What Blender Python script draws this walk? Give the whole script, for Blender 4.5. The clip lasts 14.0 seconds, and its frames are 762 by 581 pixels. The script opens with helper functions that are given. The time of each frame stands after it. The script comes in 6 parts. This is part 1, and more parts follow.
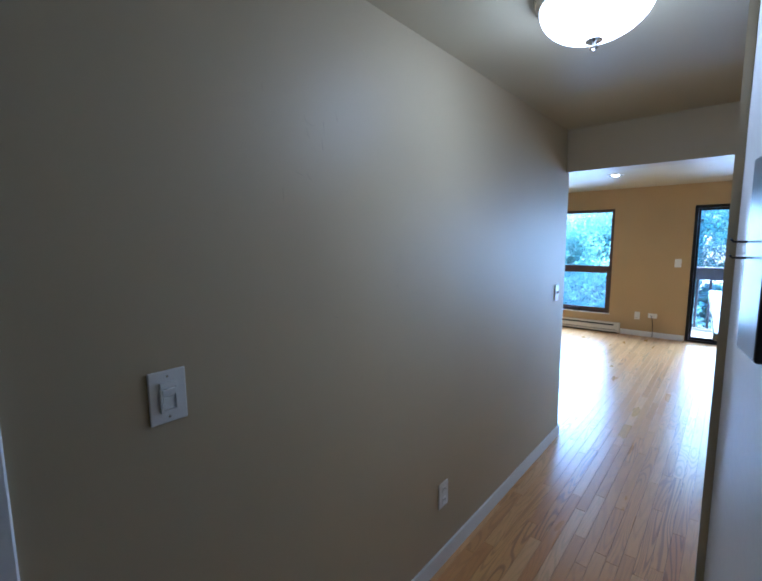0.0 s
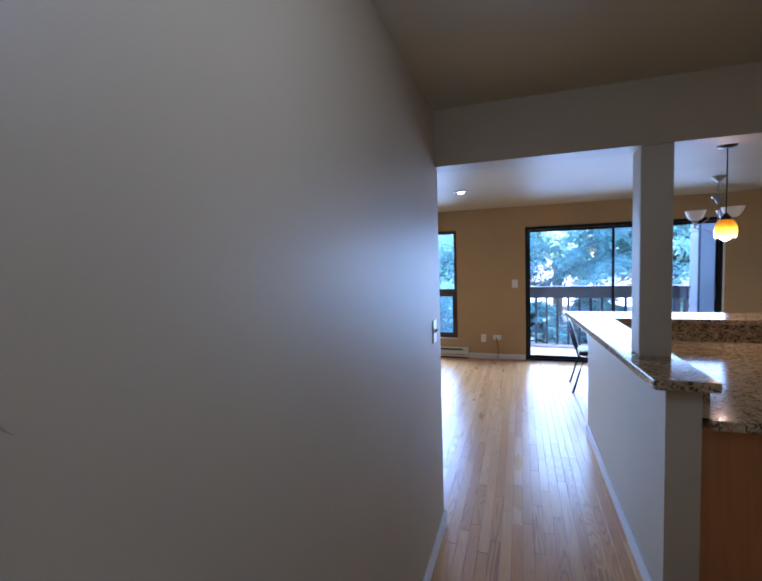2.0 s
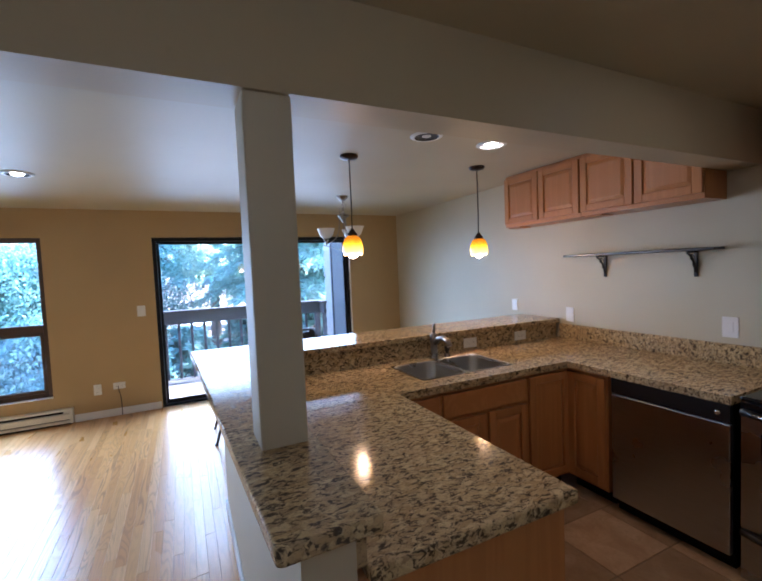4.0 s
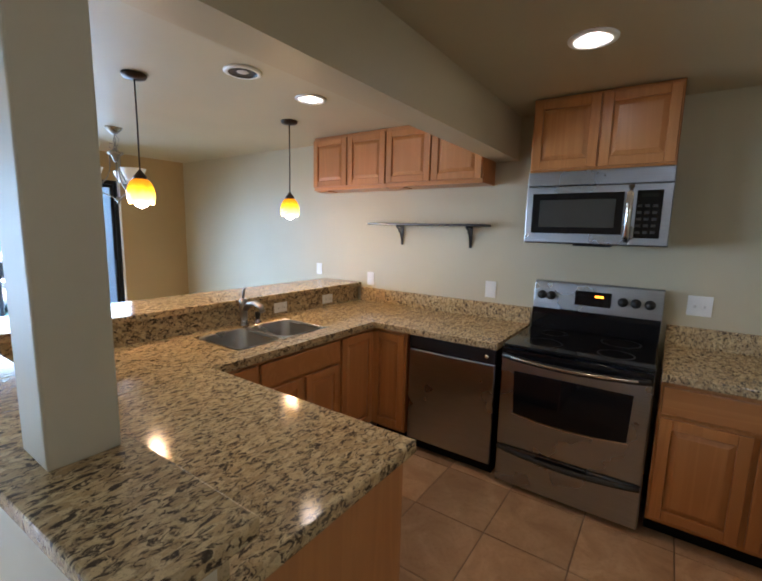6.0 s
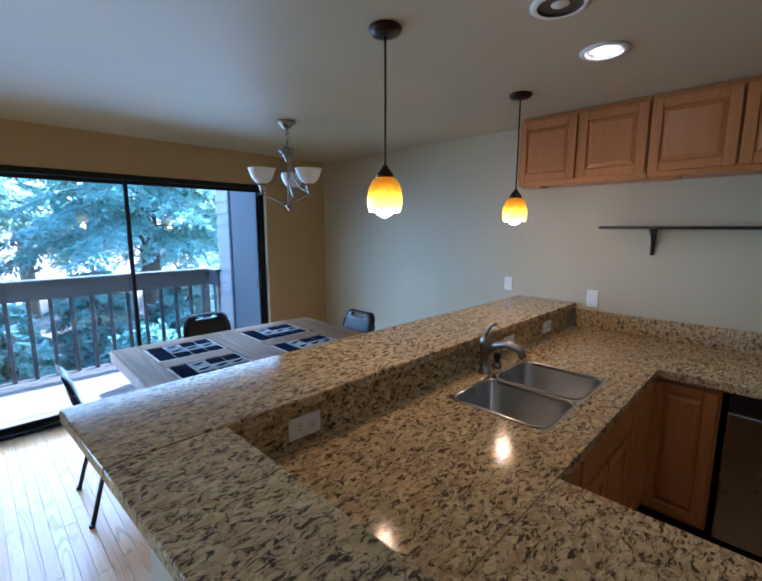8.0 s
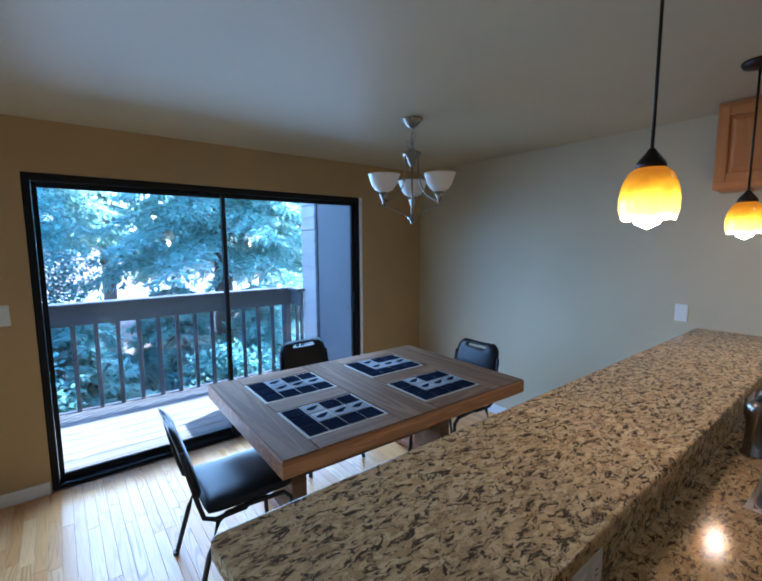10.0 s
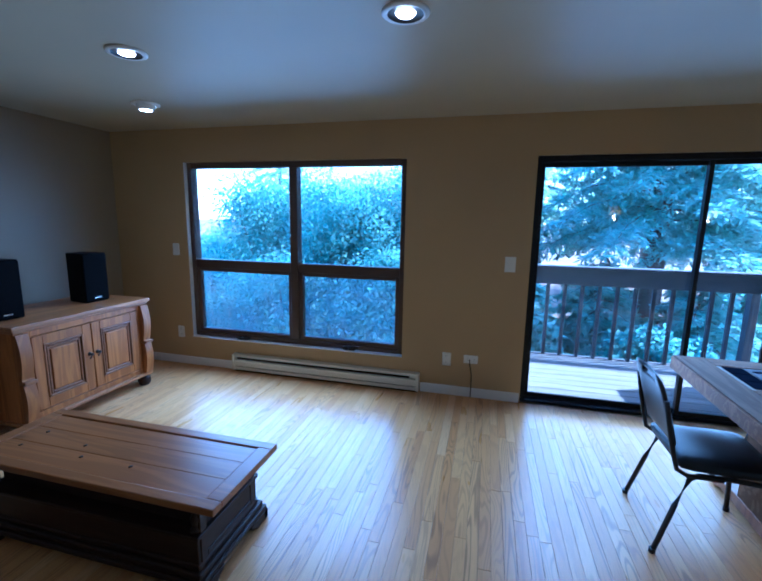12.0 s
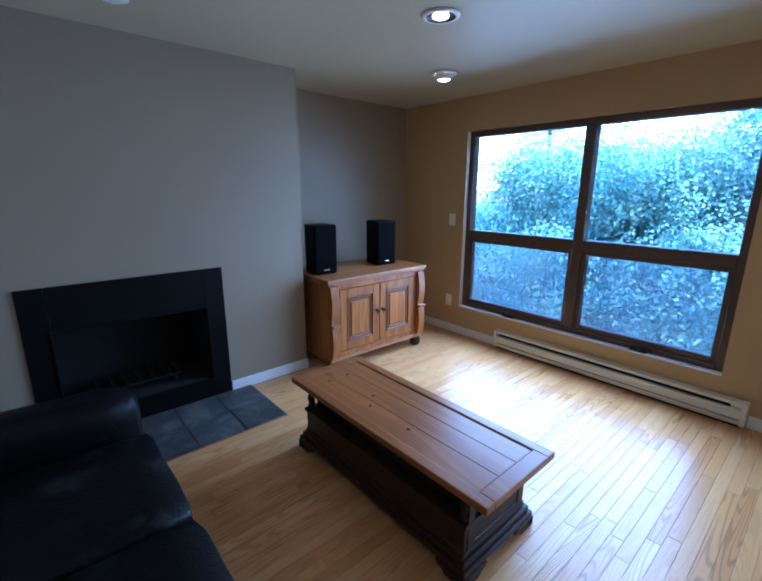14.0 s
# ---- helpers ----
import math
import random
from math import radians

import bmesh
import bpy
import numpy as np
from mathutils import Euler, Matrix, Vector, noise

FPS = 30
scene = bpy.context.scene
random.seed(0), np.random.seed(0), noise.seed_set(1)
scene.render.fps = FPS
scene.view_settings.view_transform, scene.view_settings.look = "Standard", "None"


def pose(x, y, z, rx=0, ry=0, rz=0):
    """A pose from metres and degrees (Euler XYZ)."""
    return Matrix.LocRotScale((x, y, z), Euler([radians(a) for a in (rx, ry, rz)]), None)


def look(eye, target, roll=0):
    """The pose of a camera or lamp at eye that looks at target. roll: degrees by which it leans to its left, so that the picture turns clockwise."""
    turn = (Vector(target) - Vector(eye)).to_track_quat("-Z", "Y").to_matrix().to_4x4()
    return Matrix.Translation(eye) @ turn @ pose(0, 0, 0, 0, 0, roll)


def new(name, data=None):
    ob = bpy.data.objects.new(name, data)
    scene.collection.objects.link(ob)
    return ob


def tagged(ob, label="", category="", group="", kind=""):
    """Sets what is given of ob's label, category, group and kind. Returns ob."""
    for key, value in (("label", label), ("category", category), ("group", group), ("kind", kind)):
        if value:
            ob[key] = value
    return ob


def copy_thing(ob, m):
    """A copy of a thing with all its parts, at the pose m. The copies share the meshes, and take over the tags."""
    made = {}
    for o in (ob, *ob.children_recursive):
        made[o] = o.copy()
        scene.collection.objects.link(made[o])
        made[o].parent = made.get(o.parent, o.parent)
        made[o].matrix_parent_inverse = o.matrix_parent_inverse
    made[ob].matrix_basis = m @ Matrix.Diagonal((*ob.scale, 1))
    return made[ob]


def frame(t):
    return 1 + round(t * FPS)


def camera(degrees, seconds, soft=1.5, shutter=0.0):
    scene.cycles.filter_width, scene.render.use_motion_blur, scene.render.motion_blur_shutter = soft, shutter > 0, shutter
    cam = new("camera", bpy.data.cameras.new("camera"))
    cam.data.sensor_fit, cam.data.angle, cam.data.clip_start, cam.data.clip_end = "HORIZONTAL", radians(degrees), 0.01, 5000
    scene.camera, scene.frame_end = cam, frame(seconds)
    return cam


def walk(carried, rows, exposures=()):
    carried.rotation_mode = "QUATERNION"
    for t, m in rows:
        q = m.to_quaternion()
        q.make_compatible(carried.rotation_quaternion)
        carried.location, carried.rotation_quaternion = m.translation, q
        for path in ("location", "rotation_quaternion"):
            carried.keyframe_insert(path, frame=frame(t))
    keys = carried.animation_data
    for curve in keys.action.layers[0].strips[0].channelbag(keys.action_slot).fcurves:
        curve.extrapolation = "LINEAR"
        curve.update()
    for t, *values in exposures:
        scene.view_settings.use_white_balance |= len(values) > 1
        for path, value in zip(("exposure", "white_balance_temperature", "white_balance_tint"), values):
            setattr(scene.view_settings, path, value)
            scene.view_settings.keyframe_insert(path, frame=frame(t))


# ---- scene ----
cam = camera(85.8, 14.0, soft=2.0)
PATH = [
    (0, (0.539, 0.285, 1.577), (-0.752, 1.793, 1.329), -0.5),
    (0.5, (0.321, 0.441, 1.55), (-1.012, 1.915, 1.33), -0.6),
    (1, (0.174, 0.595, 1.53), (-1.04, 2.174, 1.345), -0.7),
    (1.5, (0.074, 0.928, 1.516), (-0.877, 2.681, 1.37), -1.3),
    (2, (0.001, 1.289, 1.535), (-0.642, 3.179, 1.408), -1.7),
    (2.5, (0.053, 1.678, 1.54), (-0.261, 3.65, 1.428), -2.1),
    (3, (0.134, 2.029, 1.566), (0.117, 4.026, 1.466), -2.3),
    (3.5, (0.237, 2.279, 1.575), (0.621, 4.239, 1.48), -2.2),
    (4, (0.368, 2.371, 1.555), (1.239, 4.168, 1.449), -2.4),
    (4.2, (0.41, 2.379, 1.538), (1.453, 4.081, 1.42), -2.3),
    (6.3, (0.267, 2.707, 1.545), (1.9, 3.82, 1.241), 1.6),
    (6.5, (0.242, 2.847, 1.569), (1.859, 3.979, 1.249), 1.6),
    (7, (0.194, 3.172, 1.572), (1.732, 4.411, 1.252), 1.5),
    (7.5, (0.204, 3.523, 1.585), (1.655, 4.863, 1.269), 0.5),
    (7.7, (0.238, 3.663, 1.591), (1.665, 5.028, 1.276), 0.3),
    (9.8, (0.258, 4.613, 1.609), (1.553, 6.12, 1.378), -0.3),
    (10, (0.207, 4.615, 1.6), (1.44, 6.173, 1.369), -0.3),
    (10.5, (0.05, 4.603, 1.569), (1.036, 6.327, 1.337), 0.2),
    (11, (-0.094, 4.537, 1.552), (0.502, 6.43, 1.305), 0.8),
    (11.5, (-0.196, 4.472, 1.551), (-0.183, 6.45, 1.256), 0.8),
    (12, (-0.269, 4.391, 1.517), (-0.756, 6.302, 1.18), 1.0),
    (12.5, (-0.317, 4.328, 1.503), (-1.161, 6.099, 1.113), 1.6),
    (13, (-0.351, 4.296, 1.498), (-1.475, 5.89, 1.058), 1.6),
    (13.5, (-0.428, 4.308, 1.487), (-1.744, 5.739, 1.017), 1.1),
    (14, (-0.561, 4.515, 1.501), (-2.02, 5.795, 1.019), 0.3),
]
walk(cam, [(t, look(eye, target, roll)) for t, eye, target, roll in PATH],
     [(0.0, 4.6, 4800, 16), (1.0, 4.35, 4800, 19), (2.0, 4.05, 4950, 27), (3.0, 3.92, 5450, 31), (4.0, 4.3, 5400, 23), (6.5, 4.92, 5650, 14), (7.0, 4.7, 5250, 13), (7.5, 4.1, 5000, 13), (10.0, 3.7, 4750, 13),
      (10.5, 3.7, 4850, 15), (11.0, 3.5, 4500, 14), (11.5, 3.2, 4000, 12), (12.5, 3.52, 4150, 17), (14.0, 3.8, 4600, 20)])

# ---- world, sun, exposure ----
SUN_ELEV, SUN_AZ = radians(56), radians(68)      # azimuth from +y towards +x
world = bpy.data.worlds.new("sky")
scene.world = world
world.use_nodes = True
wn = world.node_tree
sky = wn.nodes.new("ShaderNodeTexSky")
sky.sky_type = 'NISHITA'
sky.sun_disc = False
sky.sun_elevation = SUN_ELEV
sky.sun_rotation = SUN_AZ
sky.air_density, sky.dust_density, sky.ozone_density = 1.0, 0.4, 3.0
wn.links.new(sky.outputs[0], wn.nodes["Background"].inputs[0])
wn.nodes["Background"].inputs[1].default_value = 0.15
sun = new("sun", bpy.data.lights.new("sun", 'SUN'))
sun.data.energy, sun.data.angle, sun.data.color = 2.0, radians(0.6), (1.0, 0.97, 0.92)
to_sun = Vector((math.sin(SUN_AZ) * math.cos(SUN_ELEV), math.cos(SUN_AZ) * math.cos(SUN_ELEV), math.sin(SUN_ELEV)))
sun.matrix_world = look(to_sun * 40, (0, 0, 0))

# sky light standing in the two openings, in five strips each that lean down as the sky's light does
for nm, wx, z0, z1, sx, watts in (("window_skylight", -2.057, 0.34, 2.00, 2.10, 4.6), ("door_skylight", 1.324, 0.06, 1.99, 2.40, 4.0)):
    for k in range(5):
        ld = bpy.data.lights.new(nm, 'AREA')
        hh = (z1 - z0) / 5
        ld.shape, ld.size, ld.size_y, ld.energy, ld.color = 'RECTANGLE', sx, hh * 0.97, watts / 5, (0.58, 0.80, 1.0)
        ld.spread = radians(140)
        lo = new(nm, ld)
        wz = z0 + hh * (k + 0.5)
        lo.matrix_world = look((wx, 7.76, wz), (wx, 6.76, wz - 0.4))


# ---- materials ----
def mat_base(name, rough=0.5, metal=0.0):
    m = bpy.data.materials.new(name)
    m.use_nodes = True
    nt = m.node_tree
    b = nt.nodes["Principled BSDF"]
    b.inputs["Roughness"].default_value = rough
    b.inputs["Metallic"].default_value = metal
    return m, nt, b


def nod(nt, kind, **kw):
    n = nt.nodes.new(kind)
    for k, v in kw.items():
        if k in n.inputs:
            n.inputs[k].default_value = v
    return n


def coords(nt, scale=(1, 1, 1), source="Position"):
    if source == "Position":
        g = nt.nodes.new("ShaderNodeNewGeometry")
        out = g.outputs["Position"]
    else:
        g = nt.nodes.new("ShaderNodeTexCoord")
        out = g.outputs["Object"]
    mp = nt.nodes.new("ShaderNodeMapping")
    mp.inputs["Scale"].default_value = scale
    nt.links.new(out, mp.inputs["Vector"])
    return mp.outputs["Vector"]


def ramp(nt, fac, stops):
    r = nt.nodes.new("ShaderNodeValToRGB")
    el = r.color_ramp.elements
    while len(el) < len(stops):
        el.new(0.5)
    for e, (p, c) in zip(el, stops):
        e.position, e.color = p, (*c, 1)
    nt.links.new(fac, r.inputs[0])
    return r.outputs[0]


def mixc(nt, fac, a, b, kind='MIX'):
    n = nt.nodes.new("ShaderNodeMix")
    n.data_type, n.blend_type = 'RGBA', kind
    for sock, v in ((n.inputs[0], fac), (n.inputs[6], a), (n.inputs[7], b)):
        if isinstance(v, (int, float)):
            sock.default_value = v
        elif isinstance(v, tuple):
            sock.default_value = (*v, 1)
        else:
            nt.links.new(v, sock)
    return n.outputs[2]


def bump(nt, b, height, strength=0.2, dist=0.002):
    n = nod(nt, "ShaderNodeBump", Strength=strength, Distance=dist)
    nt.links.new(height, n.inputs["Height"])
    nt.links.new(n.outputs[0], b.inputs["Normal"])


def scale_c(c, f):
    return tuple(min(1, v * f) for v in c)


def plain(name, col, rough=0.5, metal=0.0, grain=60.0, amount=0.12, relief=0.15, dist=0.001, wear=2.5, spec=0.5):
    """A surface of one colour with fine grain, broad unevenness and slight relief."""
    m, nt, b = mat_base(name, rough, metal)
    b.inputs["Specular IOR Level"].default_value = spec
    v = coords(nt)
    fine = nod(nt, "ShaderNodeTexNoise", Scale=grain, Detail=3.0)
    broad = nod(nt, "ShaderNodeTexNoise", Scale=wear, Detail=3.0)
    nt.links.new(v, fine.inputs["Vector"])
    nt.links.new(v, broad.inputs["Vector"])
    c = ramp(nt, broad.outputs[0], [(0.3, scale_c(col, 1 - amount)), (0.7, scale_c(col, 1 + amount))])
    c = mixc(nt, 0.25, c, ramp(nt, fine.outputs[0], [(0.35, scale_c(col, 1 - amount * 2)), (0.65, scale_c(col, 1 + amount))]))
    nt.links.new(c, b.inputs["Base Color"])
    mr = nod(nt, "ShaderNodeMapRange")
    mr.inputs["To Min"].default_value, mr.inputs["To Max"].default_value = max(0.02, rough * 0.85), min(1, rough * 1.15)
    nt.links.new(broad.outputs[0], mr.inputs["Value"])
    nt.links.new(mr.outputs[0], b.inputs["Roughness"])
    if relief:
        bump(nt, b, fine.outputs[0], relief, dist)
    return m


def wall_paint(name, col, rough=0.46):
    """Rolled satin wall paint: orange-peel relief, faint patches and scuffs."""
    m, nt, b = mat_base(name, rough)
    b.inputs["Specular IOR Level"].default_value = 0.36
    v = coords(nt)
    peel = nod(nt, "ShaderNodeTexNoise", Scale=140.0, Detail=2.0)
    soft = nod(nt, "ShaderNodeTexNoise", Scale=1.1, Detail=2.0)
    scuff = nod(nt, "ShaderNodeTexNoise", Scale=9.0, Detail=6.0, Roughness=0.7)
    for n in (peel, soft, scuff):
        nt.links.new(v, n.inputs["Vector"])
    c = ramp(nt, soft.outputs[0], [(0.3, scale_c(col, 0.95)), (0.7, scale_c(col, 1.05))])
    c = mixc(nt, ramp(nt, scuff.outputs[0], [(0.66, (0, 0, 0)), (0.78, (0.35, 0.35, 0.35))]), c, scale_c(col, 0.8))
    nt.links.new(c, b.inputs["Base Color"])
    bump(nt, b, peel.outputs[0], 0.12, 0.001)
    return m


def wood(name, light, dark, rough=0.35, along='y', grain=1.0, knots=0.0, vary=0.18, fib=0.4, spec=0.5):
    """Sawn, varnished wood with grain along one axis; each piece takes its own shade."""
    m, nt, b = mat_base(name, rough)
    b.inputs["Specular IOR Level"].default_value = spec
    squeeze = {'x': (0.06, 1, 1), 'y': (1, 0.06, 1), 'z': (1, 1, 0.06)}[along]
    g = nt.nodes.new("ShaderNodeNewGeometry")
    oi = nt.nodes.new("ShaderNodeObjectInfo")
    rnd = nt.nodes.new("ShaderNodeMath")
    rnd.operation = 'ADD'
    nt.links.new(oi.outputs["Random"], rnd.inputs[0])
    nt.links.new(g.outputs["Random Per Island"], rnd.inputs[1])
    fr = nt.nodes.new("ShaderNodeMath")
    fr.operation = 'FRACT'
    nt.links.new(rnd.outputs[0], fr.inputs[0])
    shift = nt.nodes.new("ShaderNodeVectorMath")
    shift.operation = 'MULTIPLY_ADD'
    cx = nt.nodes.new("ShaderNodeCombineXYZ")
    for k in range(3):
        nt.links.new(fr.outputs[0], cx.inputs[k])
    nt.links.new(cx.outputs[0], shift.inputs[0])
    shift.inputs[1].default_value = (17, 31, 23)
    nt.links.new(g.outputs["Position"], shift.inputs[2])
    mp = nt.nodes.new("ShaderNodeMapping")
    mp.inputs["Scale"].default_value = squeeze
    nt.links.new(shift.outputs[0], mp.inputs["Vector"])
    rings = nod(nt, "ShaderNodeTexNoise", Scale=9.0 * grain, Detail=2.0, Distortion=1.2)
    fibre = nod(nt, "ShaderNodeTexNoise", Scale=160.0 * grain, Detail=3.0)
    nt.links.new(mp.outputs[0], rings.inputs["Vector"])
    nt.links.new(mp.outputs[0], fibre.inputs["Vector"])
    w = nt.nodes.new("ShaderNodeMath")
    w.operation = 'MULTIPLY'
    w.inputs[1].default_value = 26.0
    nt.links.new(rings.outputs[0], w.inputs[0])
    sn = nt.nodes.new("ShaderNodeMath")
    sn.operation = 'SINE'
    nt.links.new(w.outputs[0], sn.inputs[0])
    lines = ramp(nt, sn.outputs[0], [(0.25, (0, 0, 0)), (1.0, (1, 1, 1))])
    mid = tuple((a + 2 * c) / 3 for a, c in zip(dark, light))
    c = mixc(nt, lines, mid, light)
    c = mixc(nt, ramp(nt, sn.outputs[0], [(0.0, (1, 1, 1)), (0.2, (0, 0, 0))]), c, tuple((a + c2) / 2 for a, c2 in zip(dark, light)))
    c = mixc(nt, ramp(nt, fibre.outputs[0], [(0.54, (0, 0, 0)), (0.74, (fib, fib, fib))]), c, dark)
    if knots:
        kn = nod(nt, "ShaderNodeTexVoronoi", Scale=3.2)
        mp2 = nt.nodes.new("ShaderNodeMapping")
        mp2.inputs["Scale"].default_value = tuple(1 if q == 1 else 0.5 for q in squeeze)
        nt.links.new(shift.outputs[0], mp2.inputs["Vector"])
        nt.links.new(mp2.outputs[0], kn.inputs["Vector"])
        c = mixc(nt, ramp(nt, kn.outputs["Distance"], [(0.02, (knots,) * 3), (0.09, (0, 0, 0))]), c, scale_c(dark, 0.35))
    hsv = nt.nodes.new("ShaderNodeHueSaturation")
    mr = nt.nodes.new("ShaderNodeMapRange")
    mr.inputs["To Min"].default_value, mr.inputs["To Max"].default_value = 1 - vary, 1 + vary
    nt.links.new(fr.outputs[0], mr.inputs["Value"])
    nt.links.new(mr.outputs[0], hsv.inputs["Value"])
    nt.links.new(c, hsv.inputs["Color"])
    nt.links.new(hsv.outputs[0], b.inputs["Base Color"])
    bump(nt, b, fibre.outputs[0], 0.06, 0.0006)
    return m


def oak_mat():
    """Varnished plain-sawn oak strip: arched growth lines, strong on some boards and faint on others."""
    m, nt, b = mat_base("oak_floor", 0.28)
    b.inputs["Specular IOR Level"].default_value = 0.55
    g = nt.nodes.new("ShaderNodeNewGeometry")
    oi = nt.nodes.new("ShaderNodeObjectInfo")

    def calc(op, a, c, d=None):
        n = nt.nodes.new("ShaderNodeMath")
        n.operation = op
        for k, v in enumerate((a, c, d)):
            if v is None:
                continue
            if isinstance(v, (int, float)):
                n.inputs[k].default_value = v
            else:
                nt.links.new(v, n.inputs[k])
        return n.outputs[0]
    r1 = calc('FRACT', calc('ADD', oi.outputs["Random"], g.outputs["Random Per Island"]), 0.0)
    r2 = calc('FRACT', calc('MULTIPLY', r1, 37.7), 0.0)
    r3 = calc('FRACT', calc('MULTIPLY', r1, 91.3), 0.0)
    cx = nt.nodes.new("ShaderNodeCombineXYZ")
    for k, v in enumerate((r1, r2, r3)):
        nt.links.new(v, cx.inputs[k])
    shift = nt.nodes.new("ShaderNodeVectorMath")
    shift.operation = 'MULTIPLY_ADD'
    nt.links.new(cx.outputs[0], shift.inputs[0])
    shift.inputs[1].default_value = (17, 31, 23)
    nt.links.new(g.outputs["Position"], shift.inputs[2])

    def stretched(scale):
        mp = nt.nodes.new("ShaderNodeMapping")
        mp.inputs["Scale"].default_value = scale
        nt.links.new(shift.outputs[0], mp.inputs["Vector"])
        return mp.outputs[0]
    arch = nod(nt, "ShaderNodeTexNoise", Scale=11.0, Detail=1.0, Roughness=0.3, Distortion=0.5)
    nt.links.new(stretched((1, 0.085, 1)), arch.inputs["Vector"])
    pore = nod(nt, "ShaderNodeTexNoise", Scale=260.0, Detail=2.0)
    nt.links.new(stretched((1, 0.035, 1)), pore.inputs["Vector"])
    drift = nod(nt, "ShaderNodeTexNoise", Scale=5.0, Detail=3.0)
    nt.links.new(stretched((1, 0.2, 1)), drift.inputs["Vector"])
    rings = calc('SINE', calc('MULTIPLY', arch.outputs[0], 92.0), 0.0)
    lines = ramp(nt, rings, [(0.15, (0, 0, 0)), (0.95, (1, 1, 1))])
    tone = ramp(nt, r2, [(0.0, (0.58, 0.28, 0.085)), (0.35, (0.65, 0.34, 0.115)), (0.7, (0.70, 0.385, 0.14)), (1.0, (0.75, 0.455, 0.20))])
    c = mixc(nt, ramp(nt, drift.outputs[0], [(0.35, (0, 0, 0)), (0.75, (0.3, 0.3, 0.3))]), tone, (0.46, 0.245, 0.09))
    force = ramp(nt, r3, [(0.0, (0.10, 0.10, 0.10)), (0.55, (0.2, 0.2, 0.2)), (0.8, (0.42, 0.42, 0.42)), (1.0, (0.66, 0.66, 0.66))])
    c = mixc(nt, mixc(nt, 1.0, lines, force, 'MULTIPLY'), c, (0.23, 0.105, 0.035))
    c = mixc(nt, ramp(nt, pore.outputs[0], [(0.56, (0, 0, 0)), (0.72, (0.3, 0.3, 0.3))]), c, (0.28, 0.135, 0.045))
    nt.links.new(c, b.inputs["Base Color"])
    mr = nod(nt, "ShaderNodeMapRange")
    mr.inputs["To Min"].default_value, mr.inputs["To Max"].default_value = 0.22, 0.38
    nt.links.new(drift.outputs[0], mr.inputs["Value"])
    nt.links.new(mr.outputs[0], b.inputs["Roughness"])
    bump(nt, b, pore.outputs[0], 0.05, 0.0005)
    return m


